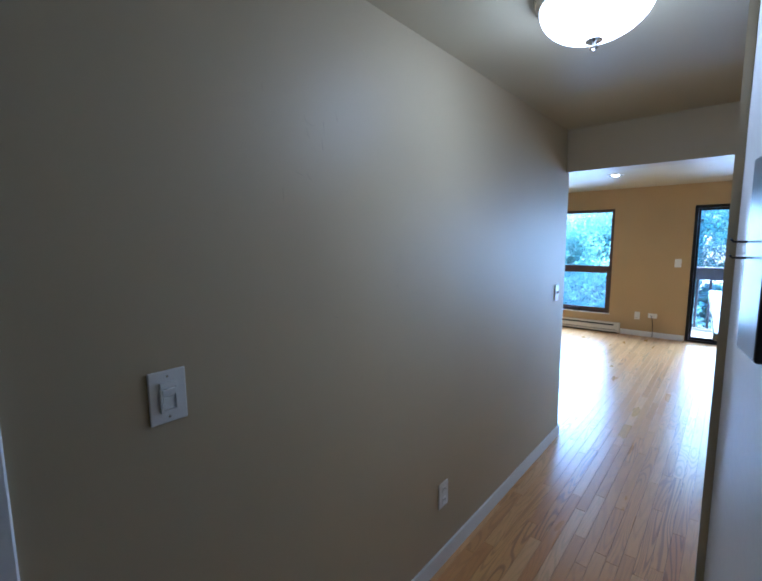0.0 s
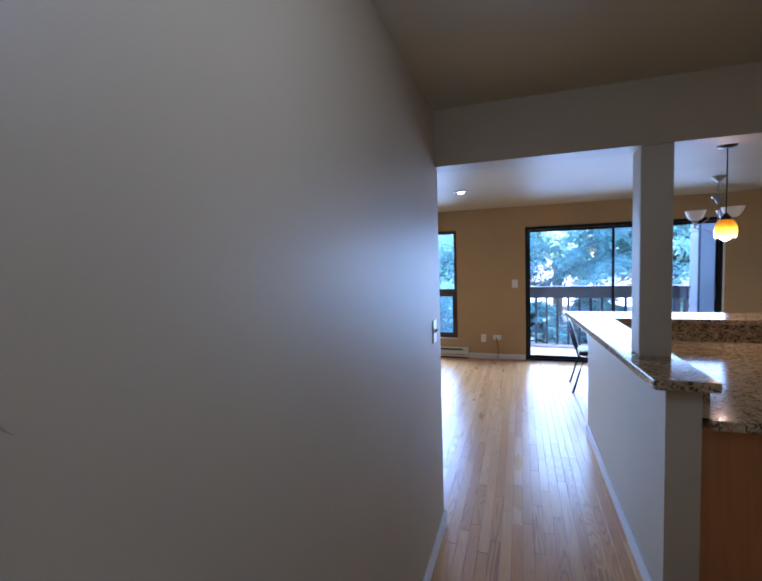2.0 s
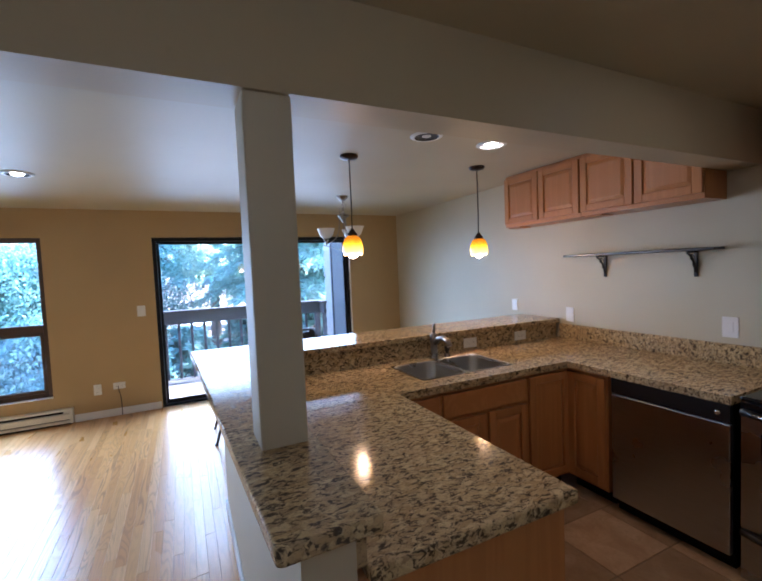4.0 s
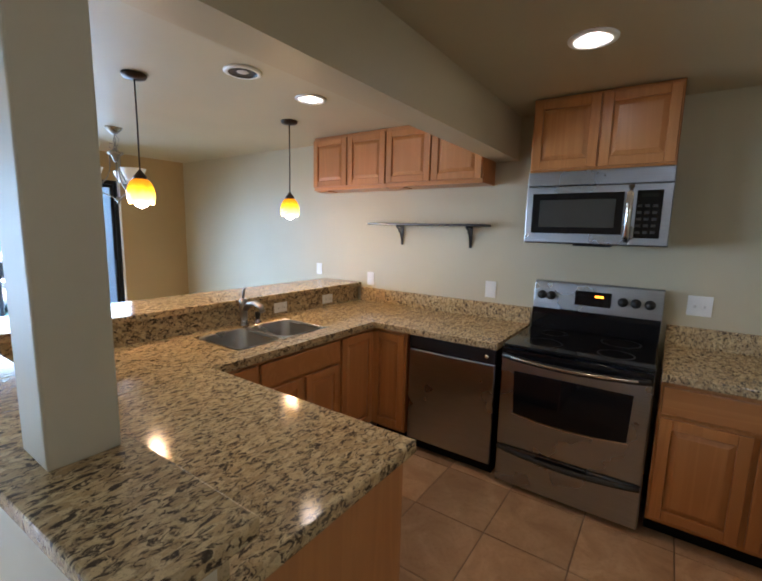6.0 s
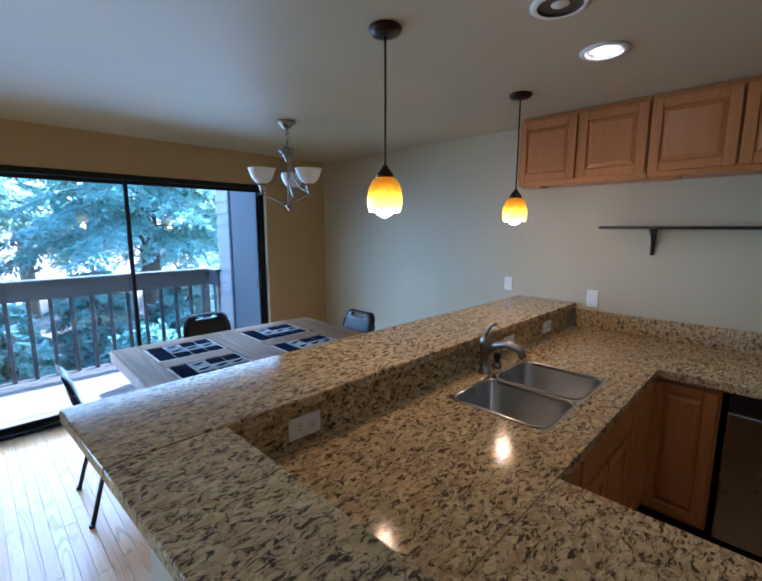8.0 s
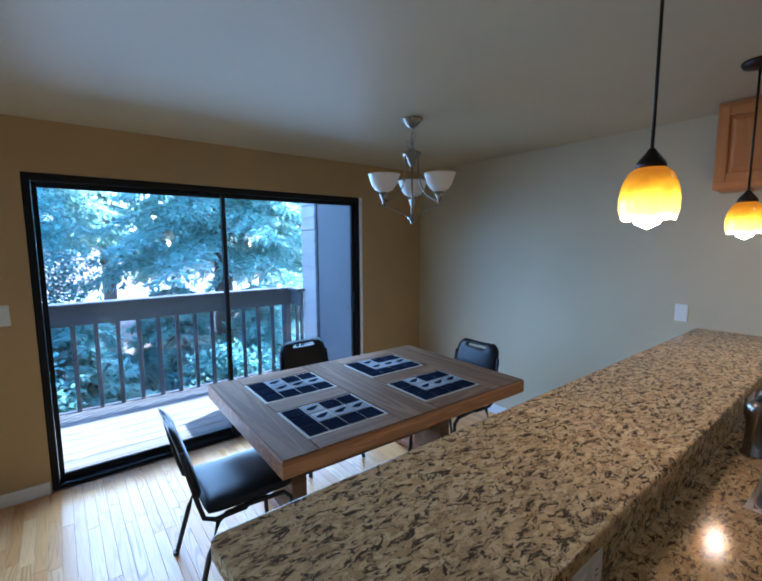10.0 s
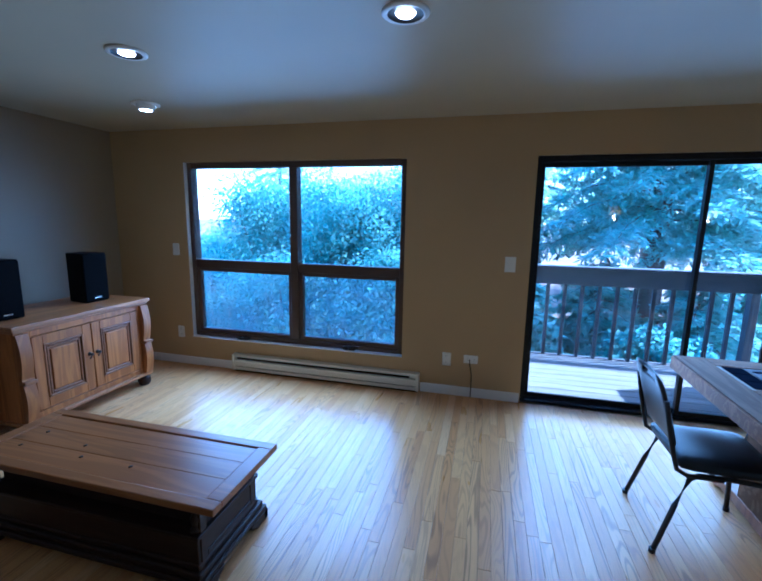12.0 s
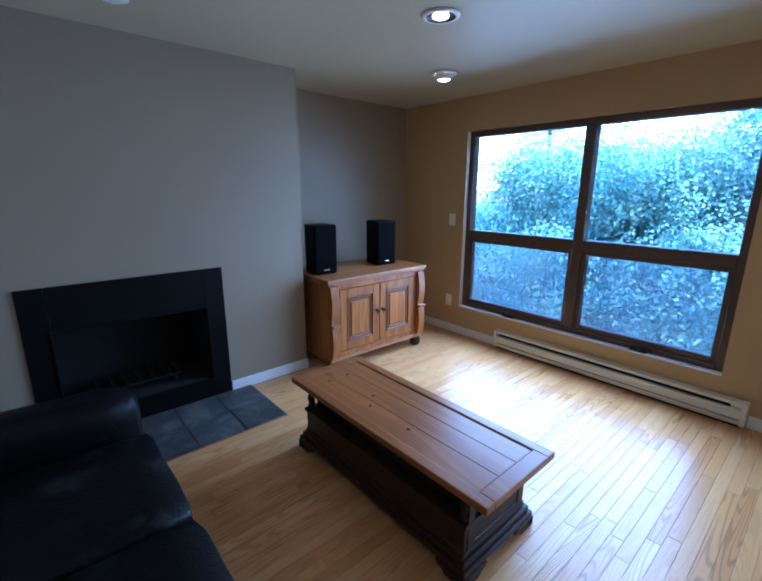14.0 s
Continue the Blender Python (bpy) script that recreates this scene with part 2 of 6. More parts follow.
def granite_mat():
    """Polished beige granite with brown and near-black streaks."""
    m, nt, b = mat_base("granite", 0.12)
    v = coords(nt, (1, 1, 1))
    turn = nt.nodes.new("ShaderNodeMapping")
    turn.inputs["Rotation"].default_value = (0.3, 0.2, 0.6)
    turn.inputs["Scale"].default_value = (1.0, 1.9, 1.4)
    nt.links.new(v, turn.inputs["Vector"])
    warp = nod(nt, "ShaderNodeTexNoise", Scale=14.0, Detail=4.0)
    nt.links.new(turn.outputs[0], warp.inputs["Vector"])
    add = nt.nodes.new("ShaderNodeVectorMath")
    add.operation = 'MULTIPLY_ADD'
    nt.links.new(warp.outputs["Color"], add.inputs[0])
    add.inputs[1].default_value = (0.07, 0.07, 0.07)
    nt.links.new(turn.outputs[0], add.inputs[2])
    cells = nod(nt, "ShaderNodeTexVoronoi", Scale=42.0)
    cells.feature = 'F1'
    edges = nod(nt, "ShaderNodeTexVoronoi", Scale=42.0)
    edges.feature = 'DISTANCE_TO_EDGE'
    patch = nod(nt, "ShaderNodeTexNoise", Scale=40.0, Detail=4.0, Roughness=0.6, Distortion=1.0)
    drift = nod(nt, "ShaderNodeTexNoise", Scale=5.0, Detail=3.0)
    speck = nod(nt, "ShaderNodeTexNoise", Scale=230.0, Detail=2.0)
    for n in (cells, edges, patch, speck, drift):
        nt.links.new(add.outputs[0], n.inputs["Vector"])
    sep = nt.nodes.new("ShaderNodeSeparateColor")
    nt.links.new(cells.outputs["Color"], sep.inputs[0])
    base = ramp(nt, sep.outputs[0], [(0.0, (0.40, 0.275, 0.13)), (0.3, (0.55, 0.395, 0.195)), (0.65, (0.68, 0.525, 0.29)), (0.85, (0.57, 0.42, 0.22)), (1.0, (0.39, 0.28, 0.15))])
    base = mixc(nt, ramp(nt, drift.outputs[0], [(0.4, (0, 0, 0)), (0.65, (0.3, 0.3, 0.3))]), base, (0.42, 0.31, 0.18))
    veins = ramp(nt, edges.outputs["Distance"], [(0.0, (0.45, 0.45, 0.45)), (0.16, (0, 0, 0))])
    gate = ramp(nt, patch.outputs[0], [(0.42, (0, 0, 0)), (0.56, (1, 1, 1))])
    both = mixc(nt, 1.0, veins, gate, 'MULTIPLY')
    c = mixc(nt, both, base, (0.09, 0.065, 0.045))
    blot = ramp(nt, patch.outputs[0], [(0.515, (0, 0, 0)), (0.60, (0.93, 0.93, 0.93))])
    c = mixc(nt, blot, c, (0.042, 0.031, 0.024))
    c = mixc(nt, ramp(nt, speck.outputs[0], [(0.58, (0, 0, 0)), (0.66, (0.45, 0.45, 0.45))]), c, (0.13, 0.095, 0.065))
    b.inputs["Specular IOR Level"].default_value = 0.22
    nt.links.new(c, b.inputs["Base Color"])
    mr = nod(nt, "ShaderNodeMapRange")
    mr.inputs["To Min"].default_value, mr.inputs["To Max"].default_value = 0.07, 0.18
    nt.links.new(patch.outputs[0], mr.inputs["Value"])
    nt.links.new(mr.outputs[0], b.inputs["Roughness"])
    return m


def leather_mat():
    """Black leather with fine pores, creases and lighter grey patches."""
    m, nt, b = mat_base("black_leather", 0.42)
    b.inputs["Specular IOR Level"].default_value = 0.14
    v = coords(nt)
    pore = nod(nt, "ShaderNodeTexNoise", Scale=130.0, Detail=3.0)
    worn = nod(nt, "ShaderNodeTexNoise", Scale=4.5, Detail=6.0, Roughness=0.7)
    crease = nod(nt, "ShaderNodeTexVoronoi", Scale=26.0)
    crease.feature = 'DISTANCE_TO_EDGE'
    for n in (pore, worn, crease):
        nt.links.new(v, n.inputs["Vector"])
    c = ramp(nt, worn.outputs[0], [(0.56, (0.0028, 0.0028, 0.003)), (0.70, (0.022, 0.022, 0.024))])
    nt.links.new(c, b.inputs["Base Color"])
    h = mixc(nt, 0.5, pore.outputs[0], ramp(nt, crease.outputs["Distance"], [(0.0, (0, 0, 0)), (0.12, (1, 1, 1))]))
    bump(nt, b, h, 0.45, 0.002)
    return m


def steel_mat(name, col=(0.56, 0.55, 0.53), rough=0.28, along='z', streak=False):
    m, nt, b = mat_base(name, rough, 1.0)
    if streak:
        b.inputs["Anisotropic"].default_value = 0.75
        tg = nt.nodes.new("ShaderNodeTangent")
        tg.direction_type, tg.axis = 'RADIAL', 'Z'
        nt.links.new(tg.outputs[0], b.inputs["Tangent"])
    sq = {'x': (0.01, 1, 1), 'y': (1, 0.01, 1), 'z': (1, 1, 0.01)}[along]
    v = coords(nt, sq)
    n = nod(nt, "ShaderNodeTexNoise", Scale=600.0, Detail=2.0)
    s = nod(nt, "ShaderNodeTexNoise", Scale=4.0, Detail=3.0)
    nt.links.new(v, n.inputs["Vector"])
    nt.links.new(coords(nt), s.inputs["Vector"])
    nt.links.new(ramp(nt, n.outputs[0], [(0.3, scale_c(col, 0.86)), (0.7, scale_c(col, 1.06))]), b.inputs["Base Color"])
    mr = nod(nt, "ShaderNodeMapRange")
    mr.inputs["To Min"].default_value, mr.inputs["To Max"].default_value = rough * 0.75, rough * 1.3
    nt.links.new(s.outputs[0], mr.inputs["Value"])
    nt.links.new(mr.outputs[0], b.inputs["Roughness"])
    bump(nt, b, n.outputs[0], 0.05, 0.0004)
    return m


def glow(name, col, strength, rough=0.4):
    m, nt, b = mat_base(name, rough)
    b.inputs["Base Color"].default_value = (*col, 1)
    b.inputs["Emission Color"].default_value = (*col, 1)
    b.inputs["Emission Strength"].default_value = strength
    return m


def glass_mat(name, tint=(0.93, 0.97, 0.97)):
    m, nt, b = mat_base(name, 0.0)
    b.inputs["Base Color"].default_value = (*tint, 1)
    b.inputs["Transmission Weight"].default_value = 1.0
    b.inputs["IOR"].default_value = 1.45
    return m


def leaf_mat(name, a, c2, rough=0.55):
    m, nt, b = mat_base(name, rough)
    g = nt.nodes.new("ShaderNodeNewGeometry")
    c = ramp(nt, g.outputs["Random Per Island"], [(0.0, a), (1.0, c2)])
    nt.links.new(c, b.inputs["Base Color"])
    tr = nt.nodes.new("ShaderNodeBsdfTranslucent")
    nt.links.new(c, tr.inputs[0])
    b.inputs["Specular IOR Level"].default_value = 0.15
    mx = nod(nt, "ShaderNodeMixShader")
    mx.inputs[0].default_value = 0.68
    nt.links.new(b.outputs[0], mx.inputs[1])
    nt.links.new(tr.outputs[0], mx.inputs[2])
    nt.links.new(mx.outputs[0], nt.nodes["Material Output"].inputs[0])
    return m


def screen_mat():
    """Fine grey insect screen, mostly open; pale blue light haze put into its colour."""
    m, nt, b = mat_base("insect_screen", 0.7)
    b.inputs["Base Color"].default_value = (0.55, 0.60, 0.68, 1)
    tr = nt.nodes.new("ShaderNodeBsdfTransparent")
    n = nod(nt, "ShaderNodeTexNoise", Scale=3.0, Detail=2.0)
    nt.links.new(coords(nt), n.inputs["Vector"])
    mx = nod(nt, "ShaderNodeMixShader")
    nt.links.new(ramp(nt, n.outputs[0], [(0.3, (0.09, 0.09, 0.09)), (0.7, (0.15, 0.15, 0.15))]), mx.inputs[0])
    lit = nt.nodes.new("ShaderNodeBsdfTranslucent")
    lit.inputs[0].default_value = (0.45, 0.66, 0.78, 1)
    mesh = nod(nt, "ShaderNodeMixShader")
    mesh.inputs[0].default_value = 0.6
    nt.links.new(b.outputs[0], mesh.inputs[1])
    nt.links.new(lit.outputs[0], mesh.inputs[2])
    nt.links.new(tr.outputs[0], mx.inputs[1])
    nt.links.new(mesh.outputs[0], mx.inputs[2])
    nt.links.new(mx.outputs[0], nt.nodes["Material Output"].inputs[0])
    return m


def tile_mat(name, cols, rough=0.4, vary=0.12, spec=0.35):
    """Clay or stone tile with clouded colour; each piece takes its own shade."""
    m, nt, b = mat_base(name, rough)
    b.inputs["Specular IOR Level"].default_value = spec
    v = coords(nt)
    n1 = nod(nt, "ShaderNodeTexNoise", Scale=5.0, Detail=6.0, Roughness=0.65, Distortion=0.8)
    n2 = nod(nt, "ShaderNodeTexNoise", Scale=60.0, Detail=3.0)
    nt.links.new(v, n1.inputs["Vector"])
    nt.links.new(v, n2.inputs["Vector"])
    c = ramp(nt, n1.outputs[0], [(0.25, cols[0]), (0.5, cols[1]), (0.75, cols[2])])
    c = mixc(nt, ramp(nt, n2.outputs[0], [(0.5, (0, 0, 0)), (0.75, (0.4, 0.4, 0.4))]), c, cols[0])
    oi = nt.nodes.new("ShaderNodeObjectInfo")
    mr = nod(nt, "ShaderNodeMapRange")
    mr.inputs["To Min"].default_value, mr.inputs["To Max"].default_value = 1 - vary, 1 + vary
    nt.links.new(oi.outputs["Random"], mr.inputs["Value"])
    hsv = nt.nodes.new("ShaderNodeHueSaturation")
    nt.links.new(mr.outputs[0], hsv.inputs["Value"])
    nt.links.new(c, hsv.inputs["Color"])
    nt.links.new(hsv.outputs[0], b.inputs["Base Color"])
    bump(nt, b, n1.outputs[0], 0.3, 0.003)
    return m


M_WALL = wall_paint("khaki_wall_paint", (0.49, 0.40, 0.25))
# hall's khaki paint with shade put into it, for the dimmer living-room walls
M_BREAST = wall_paint("khaki_wall_paint_shaded", (0.29, 0.236, 0.16))
# same khaki with light put in, for the bright-lit post and half wall
M_POST = wall_paint("khaki_wall_paint_lit", (0.56, 0.49, 0.35))
M_TAN = wall_paint("tan_wall_paint", (0.46, 0.32, 0.15))
M_CREAM = wall_paint("cream_wall_paint", (0.53, 0.475, 0.33))
M_CEIL = wall_paint("ceiling_paint", (0.52, 0.45, 0.30), 0.5)
M_TRIM = plain("white_trim_paint", (0.78, 0.78, 0.76), 0.35, amount=0.04)
M_WHITE = plain("white_plastic", (0.80, 0.79, 0.75), 0.3, amount=0.03, relief=0)
M_ENAMEL = plain("heater_enamel", (0.76, 0.72, 0.62), 0.35, amount=0.05)
M_OAK = oak_mat()
M_MAPLE = wood("honey_maple", (0.50, 0.215, 0.066), (0.41, 0.163, 0.047), 0.32, 'z', 0.8, vary=0.06, fib=0.2)
M_MAPLE_H = wood("honey_maple_rail", (0.50, 0.215, 0.066), (0.41, 0.163, 0.047), 0.32, 'y', 0.8, vary=0.06, fib=0.2)
M_PINE = wood("antique_pine", (0.42, 0.155, 0.034), (0.17, 0.056, 0.015), 0.4, 'z', 0.9, 0.9, 0.12, spec=0.3)
M_PINE_X = wood("antique_pine_long", (0.37, 0.140, 0.036), (0.19, 0.066, 0.018), 0.3, 'x', 0.9, 0.9, 0.08, fib=0.3, spec=0.4)
M_DARKWOOD = wood("dark_stained_wood", (0.040, 0.020, 0.011), (0.018, 0.009, 0.005), 0.42, 'x', 0.9, spec=0.3)
M_TABLE = wood("worn_table_wood", (0.23, 0.135, 0.075), (0.09, 0.05, 0.027), 0.55, 'x', 0.9, 0.95, 0.2, fib=0.6, spec=0.04)
M_TABLE_Y = wood("worn_table_wood_across", (0.24, 0.145, 0.082), (0.09, 0.05, 0.027), 0.55, 'y', 0.9, 0.95, 0.2, fib=0.6, spec=0.04)
M_TABLE_EDGE = wood("table_edge_wood", (0.40, 0.18, 0.06), (0.16, 0.06, 0.02), 0.5, 'x', 0.9, 0.9, 0.1, fib=0.6, spec=0.3)
M_DECK = wood("weathered_deck", (0.20, 0.185, 0.16), (0.085, 0.078, 0.068), 0.85, 'x', 1.0, vary=0.2, spec=0.1)
M_RAIL = wood("grey_rail_wood", (0.072, 0.080, 0.092), (0.036, 0.040, 0.046), 0.7, 'x', 1.0, vary=0.1)
M_BROWNFR = plain("brown_window_frame", (0.085, 0.052, 0.036), 0.38, amount=0.12)
M_BLACKFR = plain("black_aluminium", (0.009, 0.009, 0.010), 0.42, amount=0.1, spec=0.22)
M_GRANITE = granite_mat()
M_STEEL = steel_mat("brushed_steel", (0.38, 0.39, 0.41), along='y', streak=True)
M_STEELV = steel_mat("brushed_steel_upright", (0.41, 0.44, 0.485), 0.28, 'y', True)
M_CHROME = steel_mat("satin_nickel", (0.62, 0.60, 0.56), 0.2, 'z')
M_SINK = steel_mat("sink_steel", (0.42, 0.40, 0.38), 0.3, 'x')
M_BLACKGL = plain("black_glass", (0.006, 0.006, 0.007), 0.06, amount=0.05, relief=0, spec=0.28)
M_BLACKPL = plain("black_plastic", (0.014, 0.014, 0.015), 0.3, amount=0.1)
M_BLACKMT = plain("black_sheet_metal", (0.004, 0.004, 0.004), 0.5, amount=0.2, spec=0.12)
M_SOOT = plain("sooty_firebox", (0.012, 0.010, 0.009), 0.9, amount=0.3)
M_VINYL = plain("black_vinyl", (0.009, 0.0095, 0.012), 0.36, grain=220.0, amount=0.1, relief=0.3, spec=0.25)
M_LEATHER = leather_mat()
M_BRONZE = plain("dark_bronze", (0.035, 0.022, 0.016), 0.35, 0.7)
M_IRON = plain("black_iron", (0.02, 0.018, 0.017), 0.5, 0.4)
M_SLATE = tile_mat("slate", [(0.025, 0.029, 0.034), (0.065, 0.07, 0.075), (0.17, 0.155, 0.125)], 0.38, 0.4)
M_TILE = tile_mat("kitchen_tile", [(0.33, 0.19, 0.10), (0.46, 0.29, 0.165), (0.58, 0.39, 0.24)], 0.38, 0.2)
M_GROUT = plain("grout", (0.25, 0.17, 0.11), 0.9)
M_SUBFLOOR = plain("dark_floor_seam", (0.17, 0.09, 0.04), 0.8)
M_BLUETILE = tile_mat("navy_glazed_tile", [(0.006, 0.008, 0.016), (0.010, 0.013, 0.024), (0.016, 0.02, 0.035)], 0.3, spec=0.0)
M_PALETILE = tile_mat("pale_glazed_tile", [(0.15, 0.16, 0.18), (0.26, 0.27, 0.28), (0.40, 0.40, 0.39)], 0.3, spec=0.0)
M_TILEGROUT = plain("pale_grout", (0.40, 0.36, 0.30), 0.8)
M_SIDING = plain("pale_siding", (0.42, 0.40, 0.36), 0.6)
M_EXDOOR = plain("grey_painted_door", (0.135, 0.14, 0.148), 0.5)
M_PANE = glass_mat("window_glass")
M_FROST = plain("alabaster_glass", (0.78, 0.76, 0.72), 0.35, amount=0.04, relief=0)
M_LAMPGLASS = glow("ceiling_lamp_glass", (0.85, 0.93, 1.0), 0.34)
M_BULB = glow("recessed_bulb", (1.0, 0.93, 0.82), 2.0)
M_CANIN = plain("can_baffle_white", (0.7, 0.68, 0.64), 0.4)
M_CANBLACK = plain("can_baffle_black", (0.015, 0.015, 0.015), 0.5)
M_GROUND = plain("bark_ground", (0.17, 0.12, 0.085), 0.95, grain=25.0, amount=0.35, relief=0.6, dist=0.02, wear=0.8)
M_BARK = plain("grey_bark", (0.15, 0.12, 0.10), 0.95, grain=30.0, amount=0.3, relief=0.7, dist=0.01)
M_SPRUCE = leaf_mat("spruce_needles", (0.27, 0.45, 0.38), (0.46, 0.64, 0.56))
M_LEAF = leaf_mat("broad_leaves", (0.15, 0.33, 0.30), (0.26, 0.45, 0.42))
M_TWIG = plain("bare_twigs", (0.22, 0.16, 0.13), 0.9)
M_ROAD = plain("pale_asphalt", (0.34, 0.34, 0.34), 0.9, amount=0.1)
M_ROOF = plain("grey_roofing", (0.28, 0.27, 0.27), 0.9)
M_SCREEN = screen_mat()
M_CORD = plain("black_cord", (0.02, 0.02, 0.02), 0.5)


def pendant_glass():
    """Amber art glass lit from within: orange above, near white at the rim."""
    m, nt, b = mat_base("amber_glass", 0.2)
    tc = nt.nodes.new("ShaderNodeTexCoord")
    sp = nt.nodes.new("ShaderNodeSeparateXYZ")
    nt.links.new(tc.outputs["Object"], sp.inputs[0])
    mr = nod(nt, "ShaderNodeMapRange")
    mr.inputs["From Min"].default_value, mr.inputs["From Max"].default_value = -0.17, 0.0
    nt.links.new(sp.outputs[2], mr.inputs["Value"])
    n = nod(nt, "ShaderNodeTexNoise", Scale=30.0, Detail=2.0)
    nt.links.new(tc.outputs["Object"], n.inputs["Vector"])
    ad = nt.nodes.new("ShaderNodeMath")
    ad.operation = 'MULTIPLY_ADD'
    nt.links.new(n.outputs[0], ad.inputs[0])
    ad.inputs[1].default_value = 0.2
    nt.links.new(mr.outputs[0], ad.inputs[2])
    c = ramp(nt, ad.outputs[0], [(0.12, (1.0, 0.85, 0.50)), (0.40, (1.0, 0.55, 0.06)), (0.75, (0.9, 0.33, 0.0)), (1.0, (0.5, 0.14, 0.0))])
    nt.links.new(c, b.inputs["Base Color"])
    nt.links.new(c, b.inputs["Emission Color"])
    st = nod(nt, "ShaderNodeMapRange")
    st.inputs["From Min"].default_value, st.inputs["From Max"].default_value = 0.1, 0.9
    st.inputs["To Min"].default_value, st.inputs["To Max"].default_value = 0.55, 0.075
    nt.links.new(ad.outputs[0], st.inputs["Value"])
    nt.links.new(st.outputs[0], b.inputs["Emission Strength"])
    return m


M_AMBER = pendant_glass()


# ---- mesh helpers ----
def bx(bm, x0, x1, y0, y1, z0, z1, bev=0.0, seg=1):
    """Add a box, its edges rounded by bev."""
    v = bmesh.ops.create_cube(bm, size=1.0)["verts"]
    bmesh.ops.scale(bm, vec=(abs(x1 - x0), abs(y1 - y0), abs(z1 - z0)), verts=v)
    bmesh.ops.translate(bm, vec=((x0 + x1) / 2, (y0 + y1) / 2, (z0 + z1) / 2), verts=v)
    if bev:
        e = list({e for q in v for e in q.link_edges})
        bmesh.ops.bevel(bm, geom=e, offset=bev, segments=seg, affect='EDGES', profile=0.5)
    return bm


def box(x0, x1, y0, y1, z0, z1, bev=0.0, seg=1):
    return bx(bmesh.new(), x0, x1, y0, y1, z0, z1, bev, seg)


def lathe(profile, n=24, bm=None, at=(0, 0, 0), axis='z', closed=True):
    """Turn a profile of (radius, height) about an axis."""
    bm = bm or bmesh.new()
    rings = []
    for r, h in profile:
        ring = []
        for k in range(n):
            a = 2 * math.pi * k / n
            p = (r * math.cos(a), r * math.sin(a), h)
            if axis == 'x':
                p = (h, p[0], p[1])
            elif axis == 'y':
                p = (p[0], h, p[1])
            ring.append(bm.verts.new((p[0] + at[0], p[1] + at[1], p[2] + at[2])))
        rings.append(ring)
    for a, b in zip(rings, rings[1:]):
        for k in range(n):
            f = bm.faces.new((a[k], a[(k + 1) % n], b[(k + 1) % n], b[k]))
            f.smooth = True
    if closed:
        bm.faces.new(rings[0][::-1])
        bm.faces.new(rings[-1])
    bmesh.ops.recalc_face_normals(bm, faces=bm.faces[:])
    return bm


def tube(points, r, n=10, bm=None, taper=None):
    """A round bar along points."""
    bm = bm or bmesh.new()
    pts = [Vector(p) for p in points]
    rings = []
    for i, p in enumerate(pts):
        d = (pts[min(i + 1, len(pts) - 1)] - pts[max(i - 1, 0)]).normalized()
        up = Vector((0, 0, 1)) if abs(d.z) < 0.95 else Vector((1, 0, 0))
        u = d.cross(up).normalized()
        w = d.cross(u)
        rr = r if taper is None else r * (1 + (taper - 1) * i / (len(pts) - 1))
        rings.append([bm.verts.new(p + rr * (math.cos(2 * math.pi * k / n) * u + math.sin(2 * math.pi * k / n) * w)) for k in range(n)])
    for a, b in zip(rings, rings[1:]):
        for k in range(n):
            f = bm.faces.new((a[k], a[(k + 1) % n], b[(k + 1) % n], b[k]))
            f.smooth = True
    bm.faces.new(rings[0][::-1])
    bm.faces.new(rings[-1])
    bmesh.ops.recalc_face_normals(bm, faces=bm.faces[:])
    return bm


def prism(outline, h0, h1, axis='z', bev=0.0):
    """Extrude a flat outline of (a, b) from h0 to h1 along an axis."""
    bm = bmesh.new()

    def at(a, b, h):
        return {'z': (a, b, h), 'x': (h, a, b), 'y': (a, h, b)}[axis]
    lo = [bm.verts.new(at(a, b, h0)) for a, b in outline]
    hi = [bm.verts.new(at(a, b, h1)) for a, b in outline]
    n = len(outline)
    bm.faces.new(lo[::-1])
    bm.faces.new(hi)
    for k in range(n):
        bm.faces.new((lo[k], lo[(k + 1) % n], hi[(k + 1) % n], hi[k]))
    bmesh.ops.recalc_face_normals(bm, faces=bm.faces[:])
    if bev:
        bmesh.ops.bevel(bm, geom=bm.edges[:], offset=bev, segments=2, affect='EDGES', profile=0.5)
    return bm


def curve(a, b, c, n=8):
    """Points of a quadratic bend from a over b to c."""
    a, b, c = Vector(a), Vector(b), Vector(c)
    return [(1 - t) ** 2 * a + 2 * t * (1 - t) * b + t * t * c for t in [k / n for k in range(n + 1)]]


def mesh_of(bm, material, name):
    me = bpy.data.meshes.new(name)
    bm.to_mesh(me)
    bm.free()
    me.materials.append(material)
    return me


def part(name, bm, material, parent=None, label=""):
    """One mesh object; under a thing, in that thing's own measures."""
    ob = new(name, mesh_of(bm, material, name))
    ob.parent = parent
    if label:
        ob["label"] = label
    return ob


def thing(name, x, y, z, label, category, rz=0.0, group=""):
    ob = new(name)
    ob.empty_display_size = 0.1
    ob.matrix_basis = pose(x, y, z, 0, 0, rz)
    return tagged(ob, label, category, group)


def structure(name, bm, material, label, category=""):
    return tagged(part(name, bm, material), label, category or name.split("_")[0], kind="structure")


